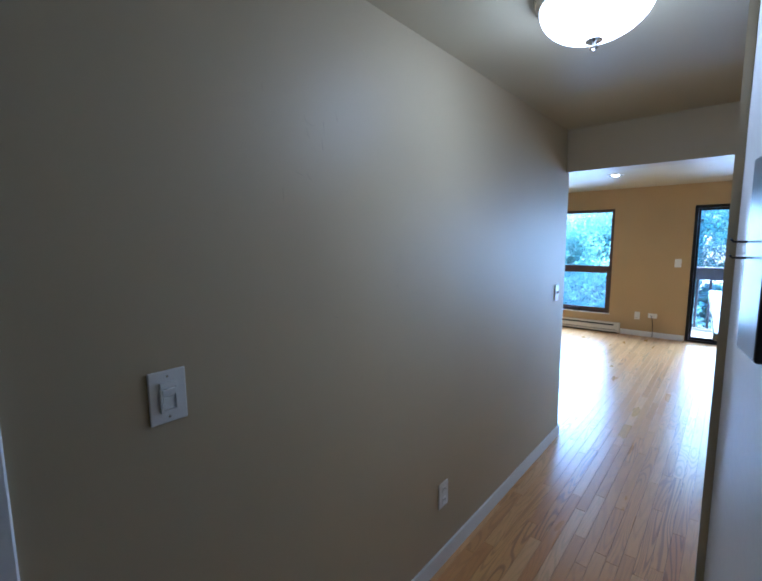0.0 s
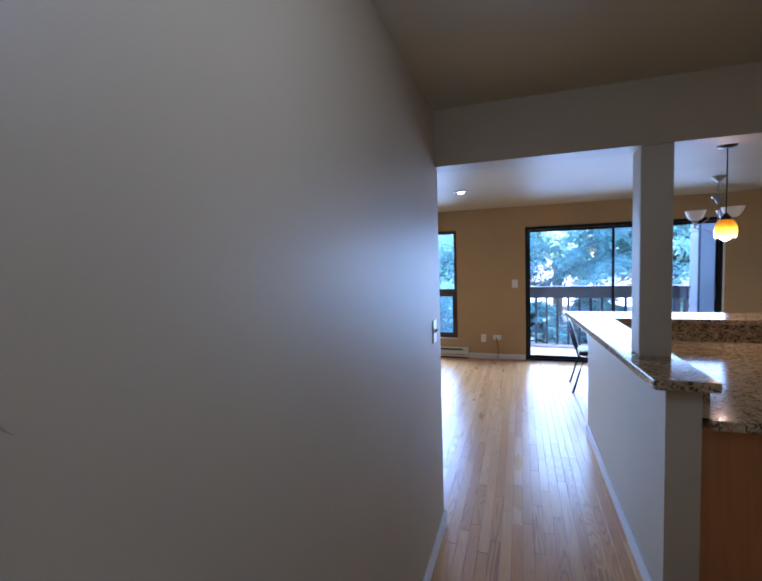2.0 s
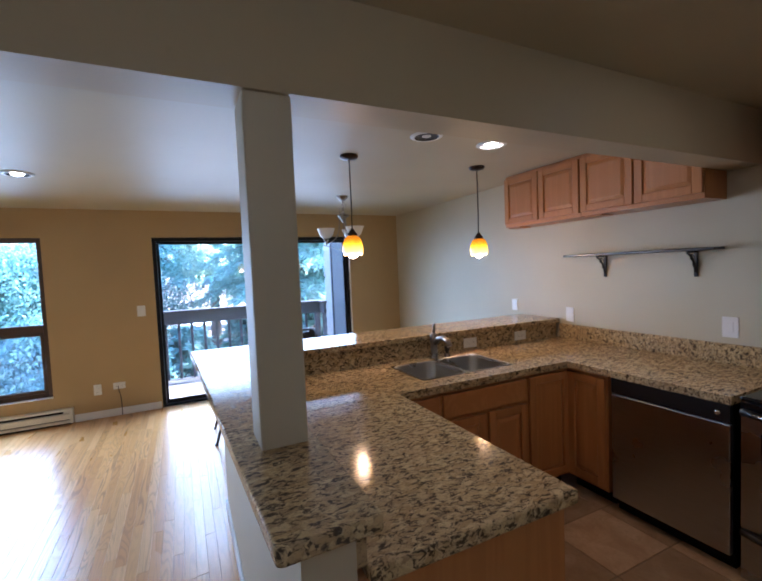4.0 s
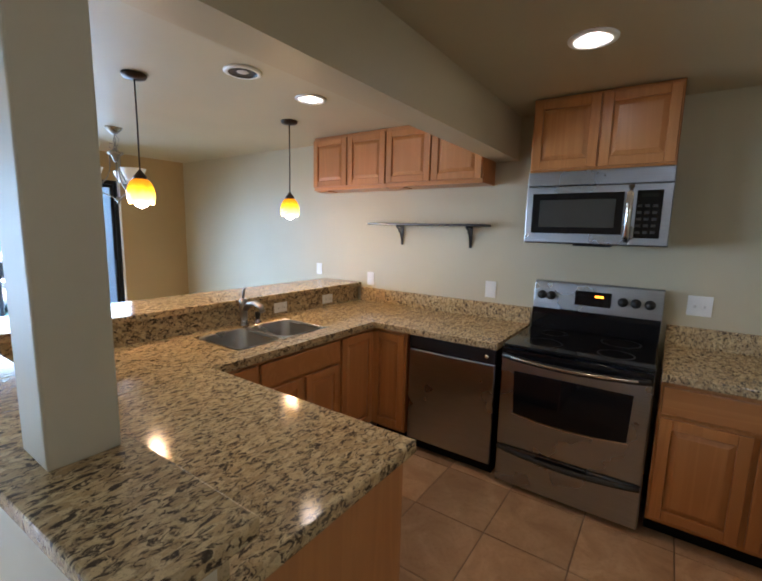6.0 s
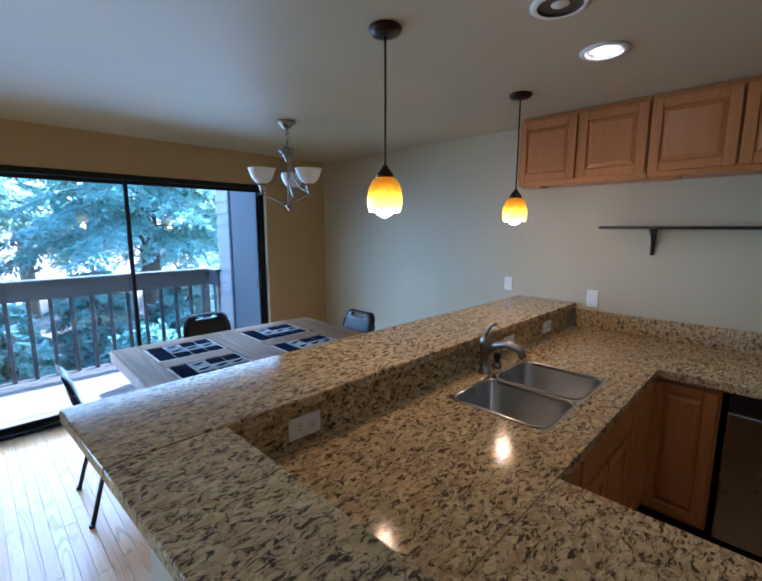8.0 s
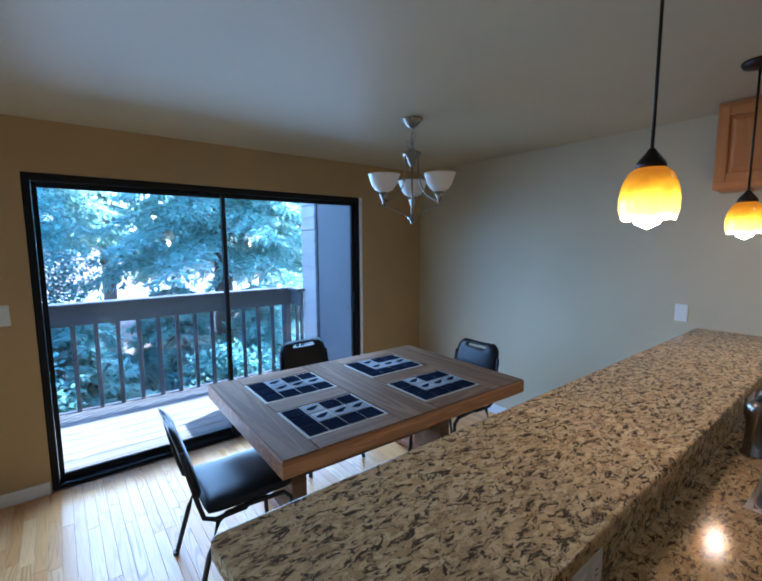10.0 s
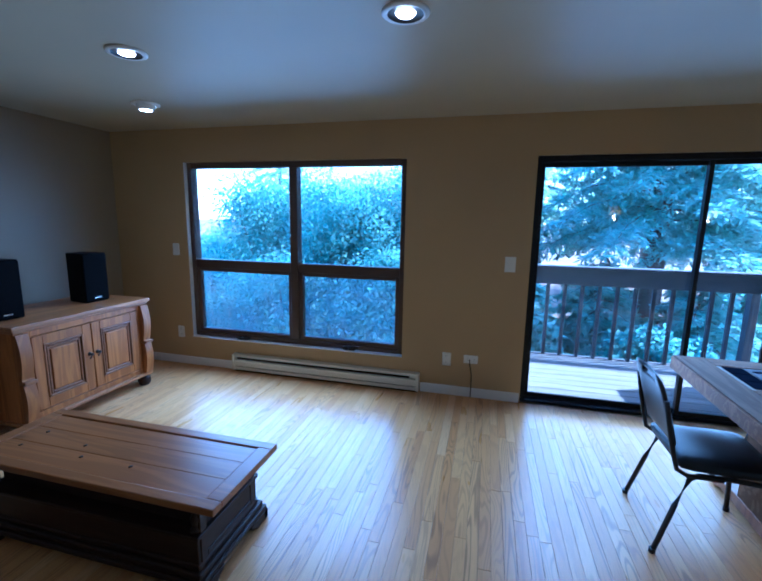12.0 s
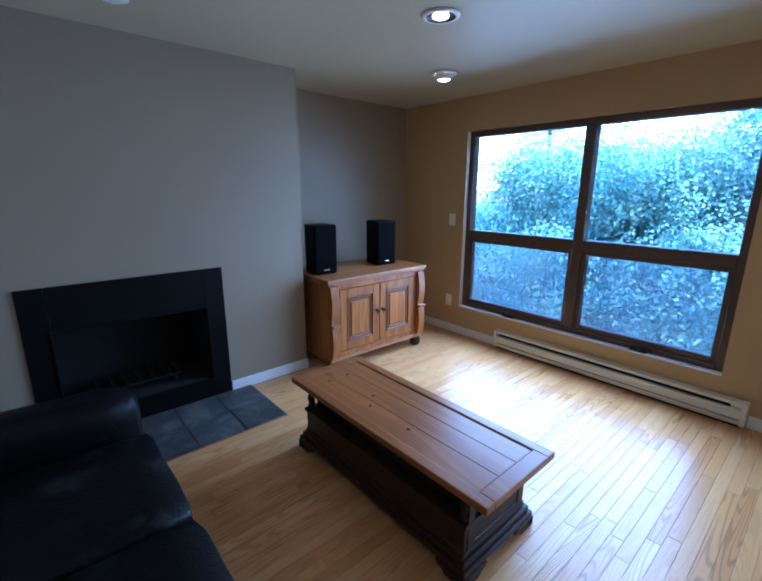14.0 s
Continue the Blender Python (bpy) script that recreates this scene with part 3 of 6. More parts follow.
def wall_x(x0, x1, y0, y1, z0, z1, holes=()):
    """A wall along x with rectangular holes (xa, xb, za, zb) cut right through."""
    bm = bmesh.new()
    xs = sorted({x0, x1, *[h[0] for h in holes], *[h[1] for h in holes]})
    for a, b in zip(xs, xs[1:]):
        cuts = sorted((h[2], h[3]) for h in holes if h[0] <= a + 1e-6 and h[1] >= b - 1e-6)
        z = z0
        for lo, hi in cuts:
            if lo > z + 1e-6:
                bx(bm, a, b, y0, y1, z, lo)
            z = hi
        if z < z1 - 1e-6:
            bx(bm, a, b, y0, y1, z, z1)
    return bm


def wall_y(x0, x1, y0, y1, z0, z1, holes=()):
    bm = wall_x(y0, y1, x0, x1, z0, z1, holes)
    for v in bm.verts:
        v.co.x, v.co.y = v.co.y, v.co.x
    bmesh.ops.reverse_faces(bm, faces=bm.faces[:])
    return bm


# ---- structure ----
ZC, ZH = 2.345, 2.350            # ceilings: living and dining; hall and kitchen
XW, XE = -4.0, 3.345              # recess wall, east wall
YN = 7.89                        # window wall
HX, HY = -0.432, 3.59             # hall wall's face and end
BRX = -3.445                     # chimney breast's face

structure("wall_north", wall_x(XW - 0.12, XE + 0.14, YN, YN + 0.15, -0.3, 2.6,
          [(-3.157, -0.957, 0.305, 2.035), (0.078, 2.570, 0.0, 2.035)]), M_TAN, "tan painted wall with window and sliding door", "wall")
structure("wall_east", wall_y(XE, XE + 0.14, 1.69, YN, -0.1, 2.6), M_CREAM, "cream painted kitchen and dining wall", "wall")
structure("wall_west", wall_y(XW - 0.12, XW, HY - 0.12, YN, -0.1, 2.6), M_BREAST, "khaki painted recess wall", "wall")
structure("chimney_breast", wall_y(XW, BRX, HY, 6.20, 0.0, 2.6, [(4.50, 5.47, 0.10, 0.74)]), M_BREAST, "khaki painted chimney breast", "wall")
structure("wall_hall", wall_y(HX - 0.12, HX, -0.9, HY, -0.1, 2.6, [(-0.52, 0.335, 0.0, 2.05)]), M_WALL, "khaki painted hall wall with scuffs", "wall")
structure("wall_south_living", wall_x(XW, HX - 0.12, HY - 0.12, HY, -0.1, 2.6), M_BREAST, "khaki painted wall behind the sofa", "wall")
structure("wall_kitchen_south", wall_x(0.525, XE, 1.69, 1.81, -0.1, 2.6), M_WALL, "khaki painted wall between hall and kitchen", "wall")
structure("wall_entry_south", wall_x(HX - 0.12, 1.92, -1.02, -0.9, -0.1, 2.6), M_WALL, "khaki painted entry wall", "wall")
structure("wall_entry_east", wall_y(1.80, 1.92, -0.9, 1.69, -0.1, 2.6), M_WALL, "khaki painted entry side wall", "wall")
structure("beam", box(HX - 0.12, XE, 3.525, 3.685, 2.052, 2.6), M_WALL, "khaki painted dropped beam above the bar", "beam")
structure("ceiling", box(XW, XE, 3.685, YN, ZC, ZC + 0.1), M_CEIL, "off-white painted living room ceiling")
structure("ceiling_hall", box(HX, XE, -0.9, 3.525, ZH, ZH + 0.1), M_CEIL, "off-white painted hall and kitchen ceiling", "ceiling")
structure("floor", box(XW - 0.1, XE, -1.0, YN + 0.13, -0.10, -0.006), M_SUBFLOOR, "honey oak strip floor boards")

# dents and scuffs in the hall wall's paint
M_SCUFF = plain("scuffed_paint", (0.37, 0.30, 0.19), 0.6)
for y, z, dy, dz in ((1.084, 1.935, 0.012, -0.022), (1.098, 1.918, 0.020, -0.006), (1.092, 1.900, 0.010, -0.028), (1.158, 1.930, 0.002, -0.040), (1.150, 1.878, 0.004, -0.032),
                     (1.209, 1.972, 0.010, -0.030), (1.052, 1.772, 0.020, -0.008), (1.090, 1.770, 0.016, -0.018), (1.000, 1.722, 0.003, -0.036), (0.946, 1.985, 0.001, -0.018),
                     (1.187, 1.330, 0.012, -0.007), (1.513, 1.404, 0.010, -0.012)):
    wall = bpy.data.objects["wall_hall"]
    part("scuff_mark", tube([(HX - 0.0004, y, z), (HX - 0.0001, y + dy * 0.4, z + dz * 0.6), (HX - 0.0004, y + dy, z + dz)], 0.0008, 8), M_SCUFF, wall, "small dark scuff in the paint")


def baseboard(name, x0, x1, y0, y1):
    return structure(name, box(x0, x1, y0, y1, 0.0, 0.085, 0.004, 2), M_TRIM, "white painted baseboard", "baseboard")


baseboard("baseboard_north_1", XW, -2.67, YN - 0.013, YN)
baseboard("baseboard_north_2", -0.78, 0.07, YN - 0.013, YN)
baseboard("baseboard_north_3", 2.58, XE - 0.013, YN - 0.013, YN)
baseboard("baseboard_east", XE - 0.013, XE, 5.30, YN)
baseboard("baseboard_recess", XW, XW + 0.013, 6.20, YN - 0.013)
baseboard("baseboard_breast", BRX, BRX + 0.013, 5.545, 6.20)
baseboard("baseboard_breast_side", XW + 0.013, BRX + 0.013, 6.20, 6.213)
baseboard("baseboard_hall", HX, HX + 0.013, 0.405, HY)
baseboard("baseboard_hall_end", HX - 0.12, HX + 0.013, HY, HY + 0.013)
baseboard("baseboard_living_south", BRX, HX - 0.12, HY, HY + 0.013)
baseboard("baseboard_kitchen_south", 0.525, 1.80, 1.677, 1.69)


# -- window --
def window_unit():
    x0, x1, z0, z1 = -3.157, -0.957, 0.305, 2.035
    w = thing("window_1", (x0 + x1) / 2, YN + 0.07, z0, "brown framed four-pane picture window with two awning sashes", "window")
    w["kind"] = "structure"
    ox, oz = (x0 + x1) / 2, z0
    X0, X1, H = x0 - ox, x1 - ox, z1 - z0
    f = 0.05
    fr = bmesh.new()
    bx(fr, X0, X0 + f, -0.03, 0.07, 0.0, H, 0.005)
    bx(fr, X1 - f, X1, -0.03, 0.07, 0.0, H, 0.005)
    bx(fr, X0 + f, X1 - f, -0.03, 0.07, 0.0, f, 0.005)
    bx(fr, X0 + f, X1 - f, -0.03, 0.07, H - f, H, 0.005)
    part("window_frame", fr, M_BROWNFR, w)
    m0, m1 = -2.076 - ox + 0.015, -1.971 - ox - 0.01
    part("mullion", box(m0, m1, -0.035, 0.065, f, H - f, 0.006), M_BROWNFR, w)
    zr = 1.062 - oz
    for k, (a, b) in enumerate(((X0 + f, m0), (m1, X1 - f))):
        part("transom", box(a, b, -0.032, 0.06, zr - 0.045, zr + 0.04, 0.006), M_BROWNFR, w)
        part("upper_pane", box(a, b, 0.02, 0.026, zr + 0.04, H - f), M_PANE, w).visible_shadow = False
        sash = bmesh.new()
        s = 0.035
        zb, zt = f, zr - 0.045
        bx(sash, a, a + s, -0.012, 0.045, zb, zt, 0.004)
        bx(sash, b - s, b, -0.012, 0.045, zb, zt, 0.004)
        bx(sash, a + s, b - s, -0.012, 0.045, zb, zb + s, 0.004)
        bx(sash, a + s, b - s, -0.012, 0.045, zt - s, zt, 0.004)
        sash_ob = part("awning_sash", sash, M_BROWNFR, w)
        part("lower_pane", box(a + s, b - s, 0.015, 0.021, zb + s, zt - s), M_PANE, sash_ob).visible_shadow = False
        part("insect_screen", box(a + s, b - s, 0.030, 0.032, zb + s, zt - s), M_SCREEN, sash_ob, "fine insect screen with a pale blue light haze in its colour")
        xm = (a + b) / 2 + (0.0 if k == 0 else 0.03)
        crank = box(xm - 0.06, xm + 0.06, -0.065, -0.03, 0.004, 0.036, 0.006, 2)
        tube([(xm - 0.01, -0.055, 0.03), (xm + 0.03, -0.082, 0.046), (xm + 0.095, -0.078, 0.04)], 0.008, 8, crank)
        part("crank_handle", crank, M_IRON, w, "dark metal crank handle")
    part("window_sill", box(X0, X1, -0.085, -0.03, -0.004, 0.006, 0.002), M_TRIM, w, "white painted sill")
    part("window_jamb", box(X0 + 0.001, X0 + 0.008, -0.07, -0.03, 0.006, H), M_TRIM, w, "white painted jamb")


window_unit()


# -- sliding door --
def sliding_door():
    x0, x1, z1 = 0.078, 2.570, 2.035
    d = thing("door_1", x0, YN, 0.0, "black aluminium sliding patio door with two glass panels", "sliding door")
    d["kind"] = "structure"
    W = x1 - x0
    fr = bmesh.new()
    bx(fr, 0, 0.04, 0.03, 0.14, 0, z1, 0.003)
    bx(fr, W - 0.055, W - 0.015, 0.03, 0.14, 0, z1, 0.003)
    bx(fr, 0.04, W - 0.055, 0.03, 0.14, z1 - 0.045, z1, 0.003)
    bx(fr, 0.04, W - 0.055, 0.03, 0.14, 0.0, 0.022, 0.003)
    part("door_frame", fr, M_BLACKFR, d)
    part("jamb_liner", box(W - 0.015, W, 0.004, 0.14, 0.0, z1 - 0.001), M_TRIM, d, "white painted jamb")
    mx = 1.272 - x0

    def panel(name, a, b, y, s):
        p = bmesh.new()
        bx(p, a, a + s, y, y + 0.03, 0.024, z1 - 0.047, 0.003)
        bx(p, b - s, b, y, y + 0.03, 0.024, z1 - 0.047, 0.003)
        bx(p, a + s, b - s, y, y + 0.03, 0.024, 0.062, 0.003)
        bx(p, a + s, b - s, y, y + 0.03, z1 - 0.08, z1 - 0.047, 0.003)
        ob = part(name, p, M_BLACKFR, d)
        part("pane", box(a + s, b - s, y + 0.012, y + 0.018, 0.062, z1 - 0.08), M_PANE, ob).visible_shadow = False
        return ob
    panel("fixed_panel", 0.042, mx + 0.018, 0.095, 0.028)
    sl = panel("sliding_panel", mx - 0.018, W - 0.057, 0.05, 0.03)
    part("door_handle", box(W - 0.085, W - 0.065, 0.02, 0.05, 0.92, 1.12, 0.004), M_BLACKFR, sl)


sliding_door()


# -- baseboard heater --
def heater():
    x0, x1 = -2.665, -0.785
    h = thing("baseboard_heater", (x0 + x1) / 2, YN - 0.035, 0.02, "cream enamelled electric baseboard heater under the window", "heater")
    L = (x1 - x0) / 2
    prof = [(0.035, 0.0), (-0.025, 0.0), (-0.03, 0.012), (-0.03, 0.03), (0.0, 0.032), (0.0, 0.042), (-0.034, 0.042), (-0.036, 0.098), (-0.028, 0.104),
            (0.0, 0.104), (0.0, 0.128), (-0.026, 0.132), (-0.022, 0.150), (0.035, 0.155)]
    part("housing", prism(prof, -L + 0.03, L - 0.03, 'x'), M_ENAMEL, h)
    for s in (-1, 1):
        a, b = sorted((s * L, s * (L - 0.03)))
        part("end_cap", box(a, b, -0.04, 0.035, -0.002, 0.158, 0.004, 2), M_ENAMEL, h)
    part("slot", box(-L + 0.04, L - 0.09, -0.012, -0.002, 0.106, 0.127), M_BLACKMT, h, "dark heater slot")
    part("lower_slot", box(-L + 0.031, L - 0.031, -0.02, -0.002, 0.033, 0.041), M_BLACKMT, h)
    part("stand", box(-L + 0.02, L - 0.02, -0.01, 0.03, -0.02, -0.001), M_BLACKMT, h)


heater()

# -- pony walls, bar ledge, post --
PX0, PX1 = 0.555, 0.680          # pony wall along the passage
PY0, PY1 = 4.965, 5.190          # pony wall towards the dining side
ZB = 1.056                       # ledge's top
pw = bmesh.new()
bx(pw, PX0, PX1, 3.195, PY1, 0.0, ZB - 0.04)
bx(pw, PX1, XE, PY0 + 0.02, PY1, 0.0, ZB - 0.04)
structure("pony_wall", pw, M_POST, "khaki painted half wall under the granite bar, lightened for the light on it", "wall")
baseboard("baseboard_pony", PX0 - 0.013, PX0, 3.182, PY1 + 0.013)
baseboard("baseboard_pony_end", PX0, PX1, 3.182, 3.195)
baseboard("baseboard_pony_north", PX0, XE - 0.013, PY1, PY1 + 0.013)
structure("post", box(0.541, 0.676, 3.535, 3.683, ZB, 2.052, 0.006, 2), M_POST, "khaki painted square post on the bar, lightened for the light on it", "post")
structure("threshold_strip", prism([(0.515, 0.0), (0.555, 0.0), (0.550, 0.008), (0.535, 0.011), (0.520, 0.008)], 1.69, 3.18, 'y'), M_CHROME, "metal strip between oak and tile", "threshold")


bar = thing("bar_counter", 0.70, 4.92, ZB - 0.04, "polished beige granite bar ledge with dark flecks", "countertop")
out = [(0.500, 3.103), (0.712, 3.110), (0.702, 4.919), (0.412, 4.919), (0.490, 3.113)]
part("passage_slab", prism([(x - 0.70, y - 4.92) for x, y in out], 0.0, 0.04, 'z', 0.006), M_GRANITE, bar)
out = [(XE - 0.001, 4.920), (XE - 0.001, 5.375), (0.412, 5.375), (0.397, 5.370), (0.390, 5.356), (0.412, 4.920)]
part("dining_slab", prism([(x - 0.70, y - 4.92) for x, y in out], 0.0, 0.04, 'z', 0.006), M_GRANITE, bar)
SX0, SX1, SY0, SY1 = 1.600, 2.300, 4.395, 4.815
kc = thing("kitchen_counter", 1.95, 4.265, 0.847, "polished beige granite worktop round the kitchen", "countertop")


def slab(name, rects, bev=0.0):
    bm = bmesh.new()
    for a, b2, c, d in rects:
        bx(bm, a - 1.95, b2 - 1.95, c - 4.265, d - 4.265, 0.0, 0.043, bev, 2)
    if not bev:
        bmesh.ops.remove_doubles(bm, verts=bm.verts[:], dist=0.0005)
    part(name, bm, M_GRANITE, kc)


slab("peninsula_slab", [(0.707, 1.370, 3.175, 4.2645)], 0.006)
slab("sink_slab", [(0.707, SX0, 4.265, 4.944), (SX1, 2.6395, 4.265, 4.944), (SX0, SX1, 4.265, SY0), (SX0, SX1, SY1, 4.944)])
slab("dishwasher_slab", [(2.640, XE - 0.001, 3.360, 4.944)], 0.003)
tagged(part("range_side_counter", box(2.640, XE, 1.81, 2.548, 0.847, 0.890, 0.006, 2), M_GRANITE), "polished beige granite worktop beside the range", "countertop")
bs = bmesh.new()
bx(bs, XE - 0.022, XE, 3.360, 4.915, 0.890, 1.010, 0.003)
tagged(part("backsplash", bs, M_GRANITE), "granite backsplash along the kitchen wall", "backsplash")
tagged(part("range_side_backsplash", box(XE - 0.022, XE, 1.81, 2.548, 0.890, 1.010, 0.003), M_GRANITE), "granite backsplash beside the range", "backsplash")
bs = bmesh.new()
bx(bs, 0.705, XE - 0.022, 4.945, 4.985, 0.890, ZB - 0.04)
bx(bs, 0.680, 0.705, 3.195, 4.945, 0.890, ZB - 0.04)
tagged(part("bar_backsplash", bs, M_GRANITE), "granite splash strip below the bar ledge", "backsplash")


# ---- cabinets ----
def panel_door(parent, y0, y1, z0, z1, x, face=-1, along='y', handle=False):
    """A raised-panel door; its face looks towards -x (along y) or -y (along x)."""
    t, s = 0.02, 0.052
    bm = bmesh.new()

    def put(a0, a1, b0, b1, d0, d1, bev):
        if along == 'y':
            bx(bm, x + d0, x + d1, a0, a1, b0, b1, bev)
        else:
            bx(bm, a0, a1, x + d0, x + d1, b0, b1, bev)
    put(y0, y0 + s, z0, z1, -t, 0, 0.003)
    put(y1 - s, y1, z0, z1, -t, 0, 0.003)
    put(y0 + s, y1 - s, z0, z0 + s, -t, 0, 0.003)
    put(y0 + s, y1 - s, z1 - s, z1, -t, 0, 0.003)
    door = part("door", bm, M_MAPLE, parent)
    pb = bmesh.new()
    a0, a1, b0, b1, g = y0 + s, y1 - s, z0 + s, z1 - s, 0.028

    def pt(a, b, d):
        return (x + d, a, b) if along == 'y' else (a, x + d, b)
    rim = [(a0, b0), (a1, b0), (a1, b1), (a0, b1)]
    inn = [(a0 + g, b0 + g), (a1 - g, b0 + g), (a1 - g, b1 - g), (a0 + g, b1 - g)]
    lo = [pb.verts.new(pt(a, b, -0.006)) for a, b in rim]
    hi = [pb.verts.new(pt(a, b, -0.017)) for a, b in inn]
    for k in range(4):
        pb.faces.new((lo[k], lo[(k + 1) % 4], hi[(k + 1) % 4], hi[k]))
    pb.faces.new(hi)
    bmesh.ops.recalc_face_normals(pb, faces=pb.faces[:])
    part("raised_panel", pb, M_MAPLE, door)
    return door


def drawer_front(parent, a0, a1, z0, z1, x, along='y'):
    b = (x - 0.02, x, a0, a1, z0, z1) if along == 'y' else (a0, a1, x - 0.02, x, z0, z1)
    return part("drawer_front", box(*b, 0.006, 2), M_MAPLE_H, parent)


# upper cabinets on the east wall
ups = [(4.885, 5.31), (4.505, 4.885), (4.095, 4.505), (3.655, 4.095)]
for ya, yb, zb in ((4.505, 5.30, 1.882), (3.690, 4.505, 1.885)):
    c = thing("wall_cabinet", XE, (ya + yb) / 2, zb, "honey maple wall cabinet with two raised-panel doors", "cabinet", group="kitchen wall cabinets")
    ym = (ya + yb) / 2
    part("body", box(-0.235, -0.001, ya - ym + 0.002, yb - ym - 0.002, 0.0, ZC - 0.002 - zb, 0.002), M_MAPLE, c)
    part("lower_rail", box(-0.240, -0.236, ya - ym + 0.002, yb - ym - 0.002, 0.0, 0.035), M_MAPLE_H, c)
    part("underside_lip", box(-0.23, -0.10, yb - ym - 0.16, yb - ym - 0.02, -0.012, -0.001, 0.002), M_MAPLE, c)
    for k in range(2):
        a = ya - ym + 0.008 + k * (yb - ya) / 2
        panel_door(c, a, a + (yb - ya) / 2 - 0.014, 0.03, ZC - 0.03 - zb, -0.240)

c = thing("wall_cabinet", XE, 2.97, 1.915, "honey maple wall cabinet above the microwave", "cabinet", group="kitchen wall cabinets")
part("body", box(-0.34, -0.001, -0.375, 0.375, 0.0, ZH - 0.003 - 1.915, 0.002), M_MAPLE, c)
for k in range(2):
    panel_door(c, -0.367 + k * 0.372, -0.367 + k * 0.372 + 0.362, 0.015, ZH - 1.915 - 0.02, -0.341)


# base cabinets
def base_cabinet(x, y, label, along, a0, a1, depth, doors, drawers=False, low=False):
    c = thing("base_cabinet", x, y, 0.0, label, "cabinet", group="kitchen base cabinets")
    if along == 'y':
        part("body", box(0.001, depth, a0, a1, 0.10, 0.845), M_MAPLE, c)
        part("toe_kick", box(0.07, depth, a0, a1, 0.0, 0.099), M_BLACKMT, c, "dark recessed toe kick")
    else:
        part("body", box(a0, a1, 0.001, depth, 0.10, 0.66 if low else 0.845), M_MAPLE, c)
        if low:
            part("front_rail", box(a0, a1, 0.001, 0.05, 0.661, 0.845), M_MAPLE, c)
        part("toe_kick", box(a0, a1, 0.07, depth, 0.0, 0.099), M_BLACKMT, c, "dark recessed toe kick")
    top = 0.66 if drawers else 0.820
    n = doors
    for k in range(n):
        a = a0 + 0.012 + k * (a1 - a0) / n
        panel_door(c, a, a + (a1 - a0) / n - 0.024, 0.125, top, 0.0, along=along)
    if drawers:
        drawer_front(c, a0 + 0.012, a1 - 0.012, 0.682, 0.820, 0.0, along)
    return c


base_cabinet(1.98, 4.305, "honey maple sink cabinet with two doors and a false drawer", 'x', -0.33, 0.33, 0.655, 2, True, True)
base_cabinet(1.52, 4.305, "narrow honey maple base cabinet beside the sink cabinet", 'x', -0.125, 0.129, 0.655, 1, True, True)
base_cabinet(2.495, 4.305, "narrow honey maple corner cabinet door", 'x', -0.184, 0.195, 0.655, 1)
base_cabinet(2.685, 4.145, "narrow honey maple corner cabinet beside the dishwasher", 'y', -0.135, 0.155, 0.655, 1)
base_cabinet(2.685, 2.175, "honey maple base cabinet with drawer beside the range", 'y', -0.378, 0.372, 0.655, 2, True)
pen = thing("peninsula_cabinet", 1.02, 3.72, 0.0, "honey maple peninsula cabinet with a plain end panel", "cabinet")
part("body", box(-0.335, 0.325, -0.49, 0.58, 0.10, 0.845, 0.002), M_MAPLE, pen)
part("end_panel", box(-0.337, 0.337, -0.505, -0.492, 0.0, 0.845, 0.002), M_MAPLE, pen)
part("toe_kick", box(-0.335, 0.26, -0.49, 0.58, 0.0, 0.099), M_BLACKMT, pen)


